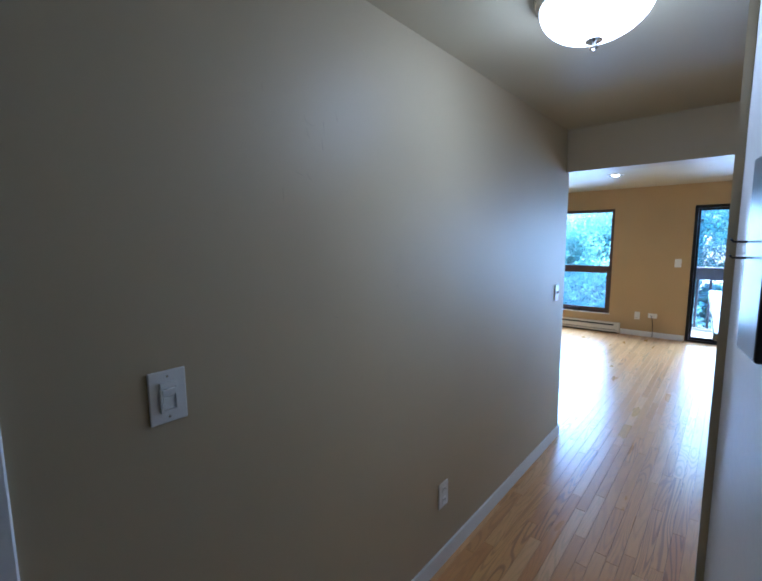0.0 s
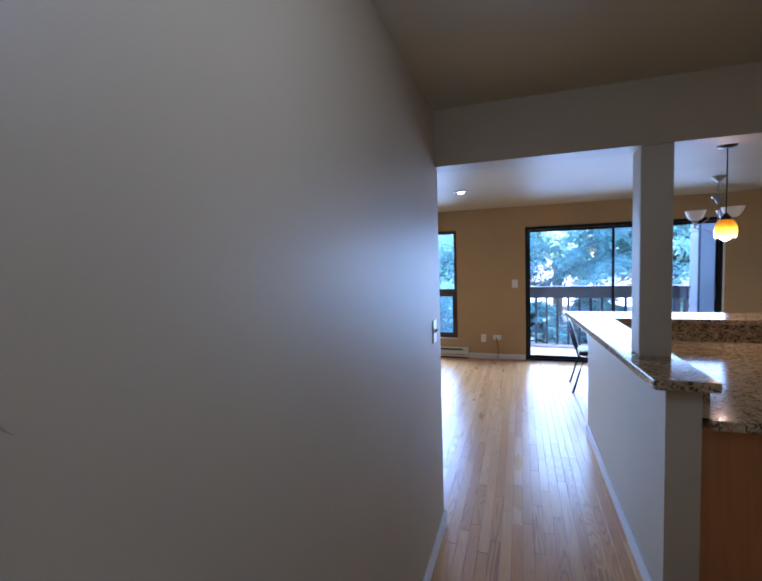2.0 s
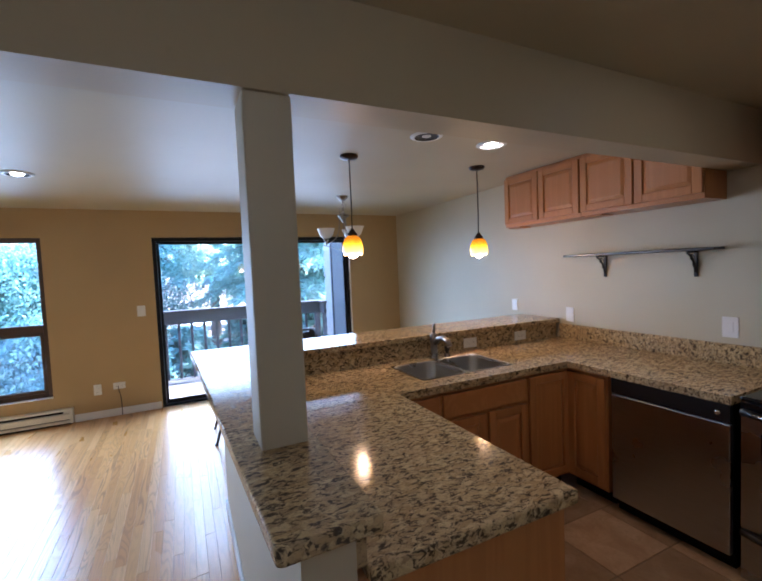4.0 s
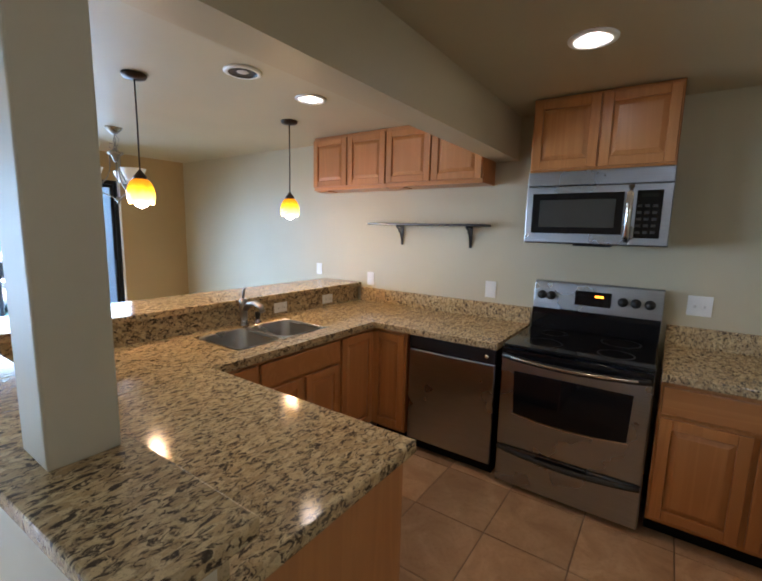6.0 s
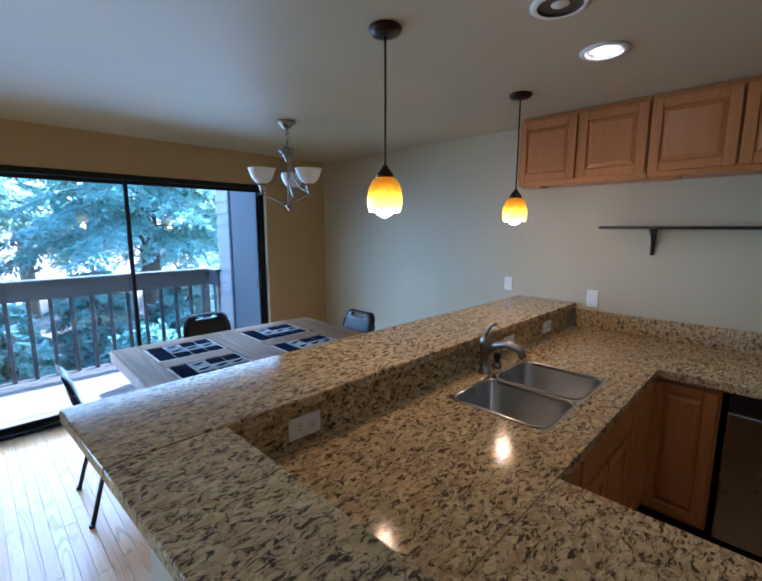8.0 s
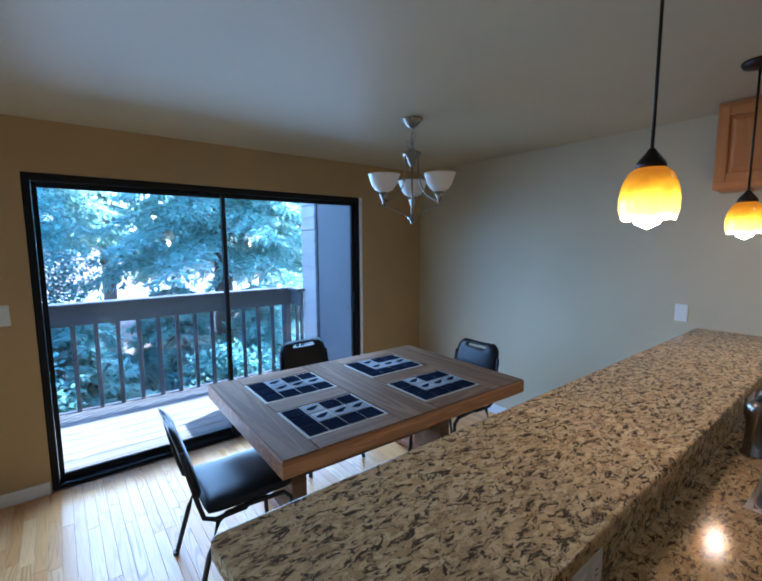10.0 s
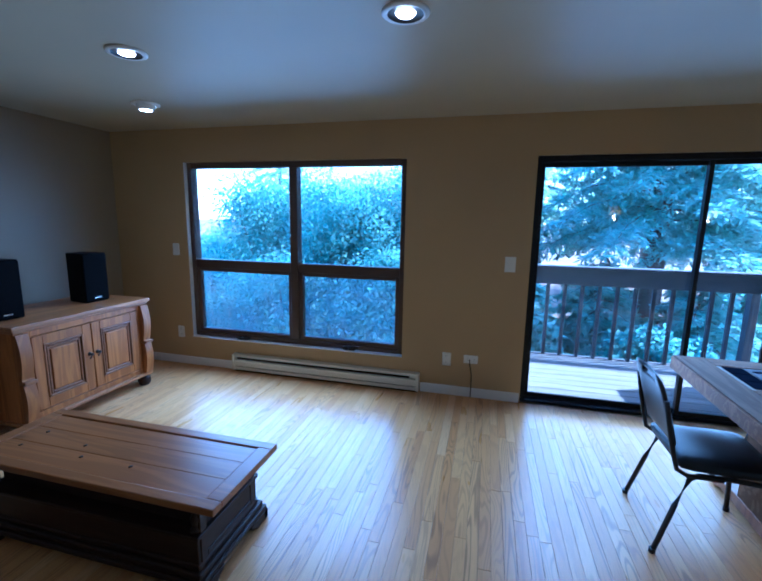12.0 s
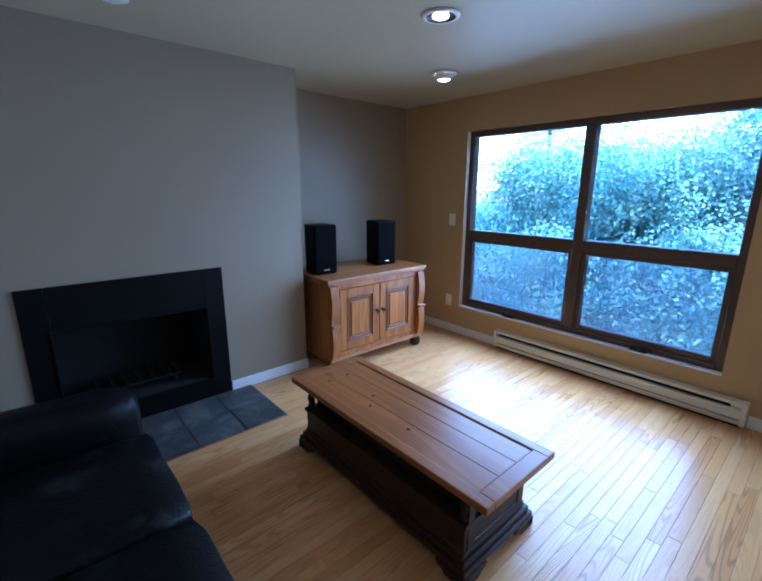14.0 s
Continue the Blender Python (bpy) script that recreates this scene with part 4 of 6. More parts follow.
# ---- kitchen things ----
def kitchen_range():
    r = thing("kitchen_range", 2.645, 2.952, -0.022, "stainless steel electric range with black glass cooktop", "stove")
    h = 0.379
    part("body", box(0.03, 0.68, -h, h, 0.05, 0.90, 0.003), M_STEELV, r)
    part("base", box(0.08, 0.66, -h + 0.02, h - 0.02, 0.023, 0.049), M_BLACKMT, r, "dark recessed base")
    part("cooktop", box(0.0, 0.63, -h, h, 0.901, 0.922, 0.008, 2), M_BLACKGL, r, "black glass cooktop")
    for k, (cx, cy, rr) in enumerate(((0.17, 0.19, 0.10), (0.17, -0.19, 0.085), (0.46, 0.19, 0.075), (0.46, -0.19, 0.10))):
        part("burner_ring", lathe([(rr, 0.9222), (rr + 0.004, 0.9228), (rr + 0.008, 0.9222)], 32, at=(cx, cy, 0), closed=False), M_BLACKPL, r)
    bp = prism([(0.615, 0.915), (0.69, 0.915), (0.69, 1.238), (0.665, 1.245), (0.645, 1.238)], -h, h, 'y', 0.004)
    back = part("back_panel", bp, M_STEEL, r, "stainless control panel")

    def on_panel(y, z, d=0.0):
        t = (z - 0.915) / 0.323
        return (0.615 + 0.03 * t - d, y, z)
    part("display", box(0.632, 0.637, -0.10, 0.115, 1.09, 1.195, 0.002), M_BLACKGL, back, "black glass clock display")
    part("clock_digits", box(0.6305, 0.6325, -0.055, -0.005, 1.158, 1.172), M_ORANGE, back, "glowing orange clock digits")
    for y in (0.325, 0.265, -0.165, -0.235, -0.31):
        kn = lathe([(0.030, 0.0), (0.029, -0.012), (0.022, -0.016), (0.020, -0.03), (0.0, -0.032)], 20, at=on_panel(y, 1.145), axis='x', closed=False)
        bx(kn, 0.635 - 0.036, 0.635 - 0.02, y - 0.004, y + 0.004, 1.127, 1.163, 0.002)
        part("knob", kn, M_BLACKPL, r, "black control knob")
    part("panel_base", box(0.600, 0.6145, -h + 0.004, h - 0.004, 0.923, 1.060, 0.003), M_BLACKGL, r, "black strip below the controls")
    # oven door
    od = part("oven_door", box(0.0, 0.03, -h + 0.004, h - 0.004, 0.302, 0.862, 0.006, 2), M_STEELV, r, "stainless oven door")
    part("door_trim", box(-0.004, 0.0, -h + 0.004, h - 0.004, 0.835, 0.897, 0.002), M_BLACKGL, r, "black strip above the door")
    win = prism([(-0.29, 0.515), (-0.15, 0.497), (0.0, 0.49), (0.15, 0.497), (0.29, 0.515), (0.30, 0.77), (-0.30, 0.77)], -0.004, -0.0005, 'x')
    part("oven_window", win, M_BLACKGL, od, "black glass oven window")
    part("window_trim", prism([(-0.30, 0.507), (-0.15, 0.488), (0.0, 0.481), (0.15, 0.488), (0.30, 0.507), (0.30, 0.516), (0.15, 0.497), (0.0, 0.49), (-0.15, 0.497), (-0.30, 0.516)], -0.006, -0.0005, 'x'), M_CHROME, od)
    pts = curve((-0.012, -0.365, 0.855), (-0.095, 0.0, 0.835), (-0.012, 0.365, 0.855), 14)
    part("oven_handle", tube(pts, 0.017, 12), M_BLACKPL, od, "black curved handle")
    pts = [p + Vector((-0.016, 0, 0.006)) for p in pts[1:-1]]
    part("handle_trim", tube(pts, 0.008, 8), M_CHROME, od, "bright trim on the handle")
    dr = part("drawer", box(0.004, 0.03, -h + 0.004, h - 0.004, 0.055, 0.292, 0.005, 2), M_STEELV, r, "stainless warming drawer")
    hd = curve((0.0, -0.37, 0.282), (-0.05, 0.0, 0.248), (0.0, 0.37, 0.282), 12)
    part("drawer_handle", tube(hd, 0.016, 10), M_BLACKPL, dr, "black curved drawer handle")


def microwave():
    m = thing("microwave", XE, 2.97, 1.485, "stainless over-the-range microwave under the wall cabinet", "microwave")
    f = -0.358
    part("body", box(f + 0.03, -0.001, -0.378, 0.378, 0.0, 0.43, 0.003), M_BLACKMT, m)
    part("vent_strip", box(f + 0.004, f + 0.03, -0.378, 0.378, 0.345, 0.43, 0.004), M_STEEL, m, "stainless vent strip")
    d = part("door", box(f, f + 0.03, -0.19, 0.378, 0.004, 0.342, 0.005, 2), M_STEEL, m, "stainless microwave door")
    part("window", box(f - 0.003, f - 0.0005, -0.155, 0.340, 0.062, 0.300, 0.001), M_BLACKGL, d, "black glass window")
    part("window_mesh", box(f - 0.0045, f - 0.0032, -0.115, 0.295, 0.10, 0.262, 0.0005), M_MESH, d)
    hp = tube([(f - 0.004, -0.185, 0.03), (f - 0.035, -0.185, 0.06), (f - 0.042, -0.185, 0.17), (f - 0.035, -0.185, 0.29), (f - 0.004, -0.185, 0.325)], 0.017, 12)
    part("door_handle", hp, M_CHROME, d, "bright steel handle")
    pn = part("control_panel", box(f, f + 0.03, -0.378, -0.193, 0.004, 0.342, 0.005, 2), M_STEEL, m)
    part("keypad", box(f - 0.003, f - 0.0005, -0.335, -0.215, 0.045, 0.305, 0.001), M_BLACKGL, pn, "black keypad")
    for a in range(3):
        for b in range(5):
            y, z = -0.315 + a * 0.036, 0.07 + b * 0.036
            part("key", box(f - 0.0042, f - 0.0031, y, y + 0.022, z, z + 0.014), M_KEYS, pn)
    part("display", box(f - 0.0042, f - 0.0031, -0.315, -0.235, 0.268, 0.288), M_GREENISH, pn)
    part("bottom_lamp", box(f + 0.06, f + 0.2, -0.1, 0.1, -0.012, -0.001, 0.002), M_BLACKPL, m)


def dishwasher():
    d = thing("dishwasher", 2.675, 3.68, -0.024, "stainless dishwasher with black control strip", "dishwasher")
    part("body", box(0.03, 0.58, -0.30, 0.30, 0.10, 0.868), M_BLACKMT, d)
    part("door_panel", box(0.0, 0.03, -0.302, 0.302, 0.115, 0.765, 0.006, 2), M_STEELV, d, "brushed steel door")
    part("control_strip", box(-0.004, 0.03, -0.302, 0.302, 0.770, 0.866, 0.006, 2), M_BLACKPL, d, "black control strip")
    part("button", lathe([(0.014, 0.0), (0.013, -0.006), (0.0, -0.006)], 16, at=(-0.004, -0.25, 0.815), axis='x', closed=False), M_CHROME, d)
    part("toe_kick", box(0.06, 0.56, -0.30, 0.30, 0.025, 0.099), M_BLACKMT, d)


def rrect(cx, cy, w, d, r, n=5):
    out = []
    for sx, sy, a0 in ((1, 1, 0), (-1, 1, 90), (-1, -1, 180), (1, -1, 270)):
        for k in range(n + 1):
            a = radians(a0 + 90 * k / n)
            out.append((cx + sx * (w / 2 - r) + r * math.cos(a), cy + sy * (d / 2 - r) + r * math.sin(a)))
    return out


def loops(bm, rings):
    vs = [[bm.verts.new(p) for p in ring] for ring in rings]
    n = len(vs[0])
    for a, b in zip(vs, vs[1:]):
        for k in range(n):
            f = bm.faces.new((a[k], a[(k + 1) % n], b[(k + 1) % n], b[k]))
            f.smooth = True
    return vs


def kitchen_sink():
    s = thing("kitchen_sink", 1.95, 4.605, 0.890, "double-bowl stainless steel sink set under the granite", "sink")
    for cx, w in ((-0.183, 0.315), (0.170, 0.335)):
        bm = bmesh.new()
        spec = [(w + 0.02, 0.405, 0.06, 0.004), (w + 0.012, 0.398, 0.06, 0.005), (w, 0.385, 0.06, -0.006), (w - 0.012, 0.372, 0.06, -0.15), (w - 0.06, 0.32, 0.05, -0.178), (0.06, 0.06, 0.025, -0.186)]
        vs = loops(bm, [[(x, y, z) for x, y in rrect(cx, 0, a, d, r)] for a, d, r, z in spec])
        bm.faces.new(vs[-1])
        bmesh.ops.recalc_face_normals(bm, faces=bm.faces[:])
        bmesh.ops.reverse_faces(bm, faces=bm.faces[:])
        bowl = part("bowl", bm, M_SINK, s)
        part("drain", lathe([(0.045, -0.183), (0.04, -0.180), (0.03, -0.184), (0.0, -0.184)], 20, at=(cx, 0, 0), closed=False), M_CHROME, bowl)
    rim = bmesh.new()
    bx(rim, -0.352, 0.352, -0.212, -0.196, -0.012, 0.002)
    bx(rim, -0.352, 0.352, 0.196, 0.212, -0.012, 0.002)
    for a, b in ((-0.352, -0.335), (-0.030, 0.006), (0.334, 0.352)):
        bx(rim, a, b, -0.196, 0.196, -0.012, 0.002)
    part("rim", rim, M_CHROME, s, "bright steel rim")


def faucet():
    f = thing("faucet", 1.985, 4.865, 0.890, "satin nickel single-lever kitchen faucet", "faucet")
    part("body", lathe([(0.033, 0.0), (0.033, 0.008), (0.026, 0.016), (0.024, 0.10), (0.028, 0.13), (0.028, 0.165), (0.018, 0.185), (0.0, 0.188)], 20, closed=False), M_FAUCET, f)
    part("spout", tube([(0, -0.01, 0.11), (0, -0.06, 0.15), (0, -0.12, 0.165), (0, -0.175, 0.15), (0, -0.195, 0.115)], 0.019, 12), M_FAUCET, f)
    part("lever", tube([(0, 0.0, 0.18), (-0.005, -0.01, 0.215), (-0.02, -0.035, 0.245), (-0.03, -0.065, 0.262)], 0.011, 10, taper=0.6), M_FAUCET, f)
    sp = thing("side_sprayer", 2.095, 4.86, 0.890, "dark side sprayer beside the faucet", "sprayer")
    part("base", lathe([(0.024, 0.0), (0.022, 0.02), (0.016, 0.03), (0.0, 0.03)], 16, closed=False), M_FAUCET, sp)
    part("head", lathe([(0.013, 0.03), (0.018, 0.05), (0.02, 0.075), (0.0, 0.08)], 16, closed=False), M_BLACKPL, sp)


def wall_shelf():
    s = thing("wall_shelf", XE, 4.235, 1.585, "thin black shelf on two scrolled iron brackets", "shelf")
    part("board", box(-0.125, -0.001, -0.535, 0.54, 0.0, 0.018, 0.003), M_BLACKPL, s)
    for y in (0.247, -0.38):
        b = bmesh.new()
        bx(b, -0.012, -0.001, y - 0.011, y + 0.011, -0.165, -0.001, 0.002)
        bx(b, -0.105, -0.012, y - 0.009, y + 0.009, -0.012, -0.001, 0.002)
        tube(curve((-0.012, y, -0.14), (-0.03, y, -0.03), (-0.10, y, -0.016), 8), 0.007, 8, b)
        tube([(-0.05 + 0.02 * math.cos(a), y, -0.04 + 0.018 * math.sin(a)) for a in [k * 0.7 for k in range(9)]], 0.004, 6, b)
        tube([(-0.03 + 0.012 * math.cos(a), y, -0.085 + 0.012 * math.sin(a)) for a in [k * 0.7 for k in range(9)]], 0.004, 6, b)
        part("bracket", b, M_IRON, s, "scrolled iron bracket")


M_ORANGE = glow("clock_orange", (1.0, 0.22, 0.01), 0.22)
M_GREENISH = plain("dark_display", (0.005, 0.010, 0.008), 0.15, relief=0)
M_KEYS = plain("grey_key_print", (0.022, 0.022, 0.022), 0.5)
M_MESH = plain("microwave_screen", (0.035, 0.038, 0.036), 0.25, grain=900.0)
M_FAUCET = steel_mat("dull_nickel", (0.33, 0.30, 0.27), 0.28, 'z')
kitchen_range()
microwave()
dishwasher()
kitchen_sink()
faucet()
wall_shelf()


# ---- wall plates ----
def wall_plate(x, y, z, rz, kind, label, w=0.075, h=0.12):
    """kind: outlet, switch, dimmer, blank. Its back is at local y = 0 and it faces local -y."""
    category = "outlet" if kind in ("outlet", "flat_outlet") else "switch"
    p = thing("wall_" + category, x, y, z, label, category, rz)
    part("cover_plate", box(-w / 2, w / 2, -0.007, -0.0005, -h / 2, h / 2, 0.003, 2), M_WHITE, p)
    if kind == "outlet":
        for s in (-1, 1):
            o = part("socket", box(-0.017, 0.017, -0.010, -0.007, s * 0.028 - 0.015, s * 0.028 + 0.015, 0.003), M_WHITE, p)
            for k in (-0.006, 0.006):
                part("slot", box(k - 0.001, k + 0.001, -0.0108, -0.0099, s * 0.028 - 0.004, s * 0.028 + 0.007), M_BLACKPL, o)
    elif kind == "flat_outlet":
        for s in (-1, 1):
            o = part("socket", box(s * 0.026 - 0.015, s * 0.026 + 0.015, -0.010, -0.007, -0.017, 0.017, 0.003), M_WHITE, p)
            for k in (-0.006, 0.006):
                part("slot", box(s * 0.026 - 0.004, s * 0.026 + 0.007, -0.0108, -0.0099, k - 0.001, k + 0.001), M_BLACKPL, o)
    elif kind == "switch":
        part("rocker", box(-0.017, 0.017, -0.0105, -0.007, -0.034, 0.034, 0.002), M_WHITE, p)
    elif kind == "toggle":
        for k in ((-0.023, 0.023) if w > 0.1 else (0.0,)):
            part("toggle", prism([(-0.007, -0.011), (-0.022, 0.006), (-0.022, 0.012), (-0.007, 0.011)], k - 0.005, k + 0.005, 'x'), M_WHITE, p)
    elif kind == "dimmer":
        fr = bmesh.new()
        bx(fr, -0.019, 0.019, -0.013, -0.007, 0.022, 0.036, 0.001)
        bx(fr, -0.019, 0.019, -0.013, -0.007, -0.036, -0.030, 0.001)
        bx(fr, -0.019, -0.015, -0.013, -0.007, -0.030, 0.022)
        bx(fr, 0.015, 0.019, -0.013, -0.007, -0.030, 0.022)
        part("dimmer_frame", fr, M_WHITE, p)
        part("slider", box(-0.015, 0.015, -0.016, -0.007, 0.006, 0.020, 0.001), M_WHITE, p)
        part("paddle", box(-0.0135, 0.0135, -0.0105, -0.007, -0.028, 0.002, 0.002), M_WHITE, p)
        for s in (-1, 1):
            part("screw", lathe([(0.003, -0.0072), (0.0025, -0.0082), (0.0, -0.0082)], 10, at=(0, 0, s * 0.048), axis='y', closed=False), M_CHROME, p)
    return p


wall_plate(HX, 0.655, 1.222, 90, "dimmer", "white dimmer switch on the hall wall", 0.083, 0.124)
wall_plate(HX, 1.86, 0.365, 90, "outlet", "white power outlet low on the hall wall", 0.078, 0.125)
wall_plate(HX, 3.41, 1.175, 90, "toggle", "white toggle switch near the hall wall's end", 0.078, 0.12)
wall_plate(-3.295, YN, 1.196, 0, "blank", "white thermostat plate beside the window")
wall_plate(-3.296, YN, 0.343, 0, "outlet", "white power outlet near the room corner")
wall_plate(-0.074, YN, 1.180, 0, "switch", "white rocker switch beside the sliding door", 0.085, 0.125)
wall_plate(-0.554, YN, 0.325, 0, "outlet", "white power outlet above the baseboard")
jack = wall_plate(-0.346, YN, 0.342, 0, "flat_outlet", "white cable outlet with a black cord", 0.12, 0.075)
part("cord", tube([(-0.01, -0.012, 0.0), (-0.006, -0.03, -0.04), (0.012, -0.028, -0.13), (0.014, -0.02, -0.25), (0.012, -0.02, -0.335)], 0.0045, 8), M_CORD, jack, "black hanging cord")
wall_plate(XE, 5.46, 1.143, -90, "blank", "white thermostat plate on the dining wall", 0.07, 0.11)
wall_plate(XE, 4.815, 1.097, -90, "switch", "white rocker switch above the backsplash")
wall_plate(XE, 3.672, 1.112, -90, "switch", "white rocker switch beside the range", 0.085, 0.125)
wall_plate(XE, 2.40, 1.14, -90, "toggle", "white double switch beside the range", 0.12, 0.12)
wall_plate(0.975, 4.945, 0.948, 0, "flat_outlet", "white power outlet in the granite splash", 0.125, 0.075)
wall_plate(2.371, 4.945, 0.948, 0, "flat_outlet", "white power outlet in the granite splash", 0.125, 0.075)
wall_plate(2.893, 4.945, 0.948, 0, "flat_outlet", "white power outlet in the granite splash", 0.125, 0.075)


# ---- entry ----
def casing():
    c = thing("door_2", HX, -0.125, 0.0, "white painted closet door in a white casing", "door")
    c["kind"] = "structure"
    fr = bmesh.new()
    bx(fr, 0.0, 0.016, 0.43, 0.495, 0.0, 2.115, 0.004)
    bx(fr, 0.0, 0.016, -0.49, -0.425, 0.0, 2.115, 0.004)
    bx(fr, 0.0, 0.016, -0.425, 0.43, 2.05, 2.115, 0.004)
    part("casing", fr, M_TRIM, c)
    part("leaf", box(-0.06, -0.02, -0.42, 0.425, 0.006, 2.045, 0.003), M_TRIM, c)
    part("door_knob", lathe([(0.012, -0.02), (0.012, 0.02), (0.028, 0.035), (0.026, 0.055), (0.0, 0.06)], 16, at=(0, 0.35, 0.95), axis='x', closed=False), M_CHROME, c)


casing()
structure("entry_panel", prism([(0.545, 1.689), (0.678, 0.93), (0.72, 0.93), (0.72, 1.689)], 0.0, ZH, 'z'), M_TRIM, "white painted panel at the hall's end", "panel")
structure("baseboard_entry_panel", prism([(0.532, 1.689), (0.665, 0.93), (0.677, 0.93), (0.544, 1.689)], 0.0, 0.085, 'z'), M_TRIM, "white painted baseboard", "baseboard")
rk = thing("wall_rack", 0.588, 1.44, 1.33, "black wall rack with thin wire hooks", "rack", 100.0)
part("board", box(-0.10, 0.05, 0.001, 0.020, 0.0, 0.41, 0.006, 2), M_BLACKPL, rk)
for z in (0.20, 0.235):
    part("wire_hook", tube([(0.04, 0.018, z), (0.044, 0.042, z), (0.040, 0.048, z + 0.006)], 0.0025, 6), M_IRON, rk)

# ---- lamps ----


def lamp(name, kind, x, y, z, watts, col, size=0.05, spot=None):
    d = bpy.data.lights.new(name, kind)
    d.energy, d.color = watts, col
    if kind == 'SPOT':
        d.spot_size, d.spot_blend = radians(spot), 0.6
        d.shadow_soft_size = size
    elif kind == 'POINT':
        d.shadow_soft_size = size
    o = new(name, d)
    o.location = (x, y, z)
    return o


WARM, NEUTRAL = (1.0, 0.60, 0.27), (1.0, 0.65, 0.33)


def ceiling_dome():
    x, y = 0.155, 1.782
    c = thing("ceiling_light", x, y, ZH, "frosted glass dome ceiling light, switched on", "ceiling light")
    part("pan", lathe([(0.0, 0.0), (0.180, 0.0), (0.186, -0.012), (0.180, -0.035), (0.165, -0.045), (0.0, -0.045)], 40, closed=False), M_CHROME, c, "satin nickel pan")
    prof = [(0.166, -0.046)] + [(0.166 * math.cos(a), -0.046 - 0.105 * math.sin(a)) for a in [k * math.pi / 2 / 10 for k in range(1, 10)]] + [(0.004, -0.151)]
    part("glass_bowl", lathe(prof, 40, closed=False), M_LAMPGLASS, c, "glowing frosted glass bowl")
    part("finial", lathe([(0.024, -0.150), (0.026, -0.157), (0.012, -0.165), (0.010, -0.172), (0.013, -0.178), (0.0, -0.185)], 16, closed=False), M_CHROME, c, "nickel finial")
    lamp("ceiling_lamp", 'POINT', x, y, ZH - 0.26, 0.21, (0.80, 0.90, 1.0), 0.08)


def recessed(x, y, z, on, watts, style="white"):
    c = thing("recessed_light", x, y, z, "white recessed ceiling light, switched %s" % ("on" if on else "off, with dark baffle"), "ceiling light", group="recessed lights")
    part("trim_ring", lathe([(0.074, -0.001), (0.098, -0.001), (0.097, -0.007), (0.085, -0.012), (0.074, -0.010)], 32, closed=False), M_WHITE, c)
    part("baffle", lathe([(0.074, -0.010), (0.070, -0.004), (0.064, -0.0025), (0.0, -0.002)], 28, closed=False), M_CANBLACK if not on or style == "dark" else M_CANIN, c)
    if on:
        if style == "eye":
            part("eyeball", lathe([(0.066, -0.006), (0.062, -0.03), (0.05, -0.045), (0.045, -0.046)], 28, closed=False), M_WHITE, c)
            part("bulb", lathe([(0.047, -0.044), (0.03, -0.05), (0.0, -0.053)], 24, closed=False), M_BULB, c, "glowing bulb")
            zz = z - 0.09
        else:
            part("bulb", lathe([(0.041, -0.005), (0.034, -0.012), (0.018, -0.016), (0.0, -0.017)], 24, closed=False), M_BULB, c, "glowing bulb")
            zz = z - 0.05
        if watts:
            lamp("recessed_lamp", 'SPOT', x, y, zz, watts, NEUTRAL, 0.05, 120)
    else:
        part("bulb", lathe([(0.03, -0.004), (0.022, -0.008), (0.0, -0.01)], 20, closed=False), M_CANIN, c)


def pendant(x, y, zcap):
    p = thing("pendant_lamp", x, y, ZC, "amber art-glass pendant lamp on a bronze cord, lit", "pendant lamp", group="pendant lamps over the bar")
    dz = zcap - ZC
    part("canopy", lathe([(0.0, 0.0), (0.062, 0.0), (0.064, -0.008), (0.055, -0.022), (0.012, -0.03), (0.0, -0.03)], 28, closed=False), M_BRONZE, p, "dark bronze canopy")
    part("cord", tube([(0, 0, -0.028), (0.002, 0, dz * 0.5), (0, 0, dz + 0.02)], 0.0045, 8), M_BRONZE, p)
    part("socket_cap", lathe([(0.008, dz + 0.03), (0.014, dz + 0.02), (0.034, dz - 0.005), (0.037, dz - 0.02), (0.0, dz - 0.02)], 24, closed=False), M_BRONZE, p, "dark bronze socket cap")
    prof = [(0.034, 0.0), (0.053, -0.016), (0.065, -0.045), (0.071, -0.08), (0.070, -0.108), (0.063, -0.135)]
    g = bmesh.new()
    n = 30
    rings = []
    for r, h in prof:
        ring = []
        for k in range(n):
            a = 2 * math.pi * k / n
            low = max(0.0, (-h - 0.08) / 0.055)
            ring.append((r * math.cos(a), r * math.sin(a), h - 0.005 * low * (0.5 + 0.5 * math.cos(5 * a))))
        rings.append(ring)
    inner = [[(q[0] * 0.95, q[1] * 0.95, q[2]) for q in ring] for ring in rings[::-1]]
    loops(g, rings + inner)
    bmesh.ops.recalc_face_normals(g, faces=g.faces[:])
    gl = part("glass_shade", g, M_AMBER, p, "amber glass shade, white hot at the rim")
    gl.location = (0, 0, dz - 0.018)
    part("bulb", lathe([(0.0, dz - 0.085), (0.022, dz - 0.10), (0.036, dz - 0.135), (0.030, dz - 0.165), (0.0, dz - 0.180)], 16, closed=False), M_BULB, p, "glowing bulb")
    lamp("pendant_bulb", 'POINT', x, y, zcap - 0.205, 0.26, WARM, 0.03)


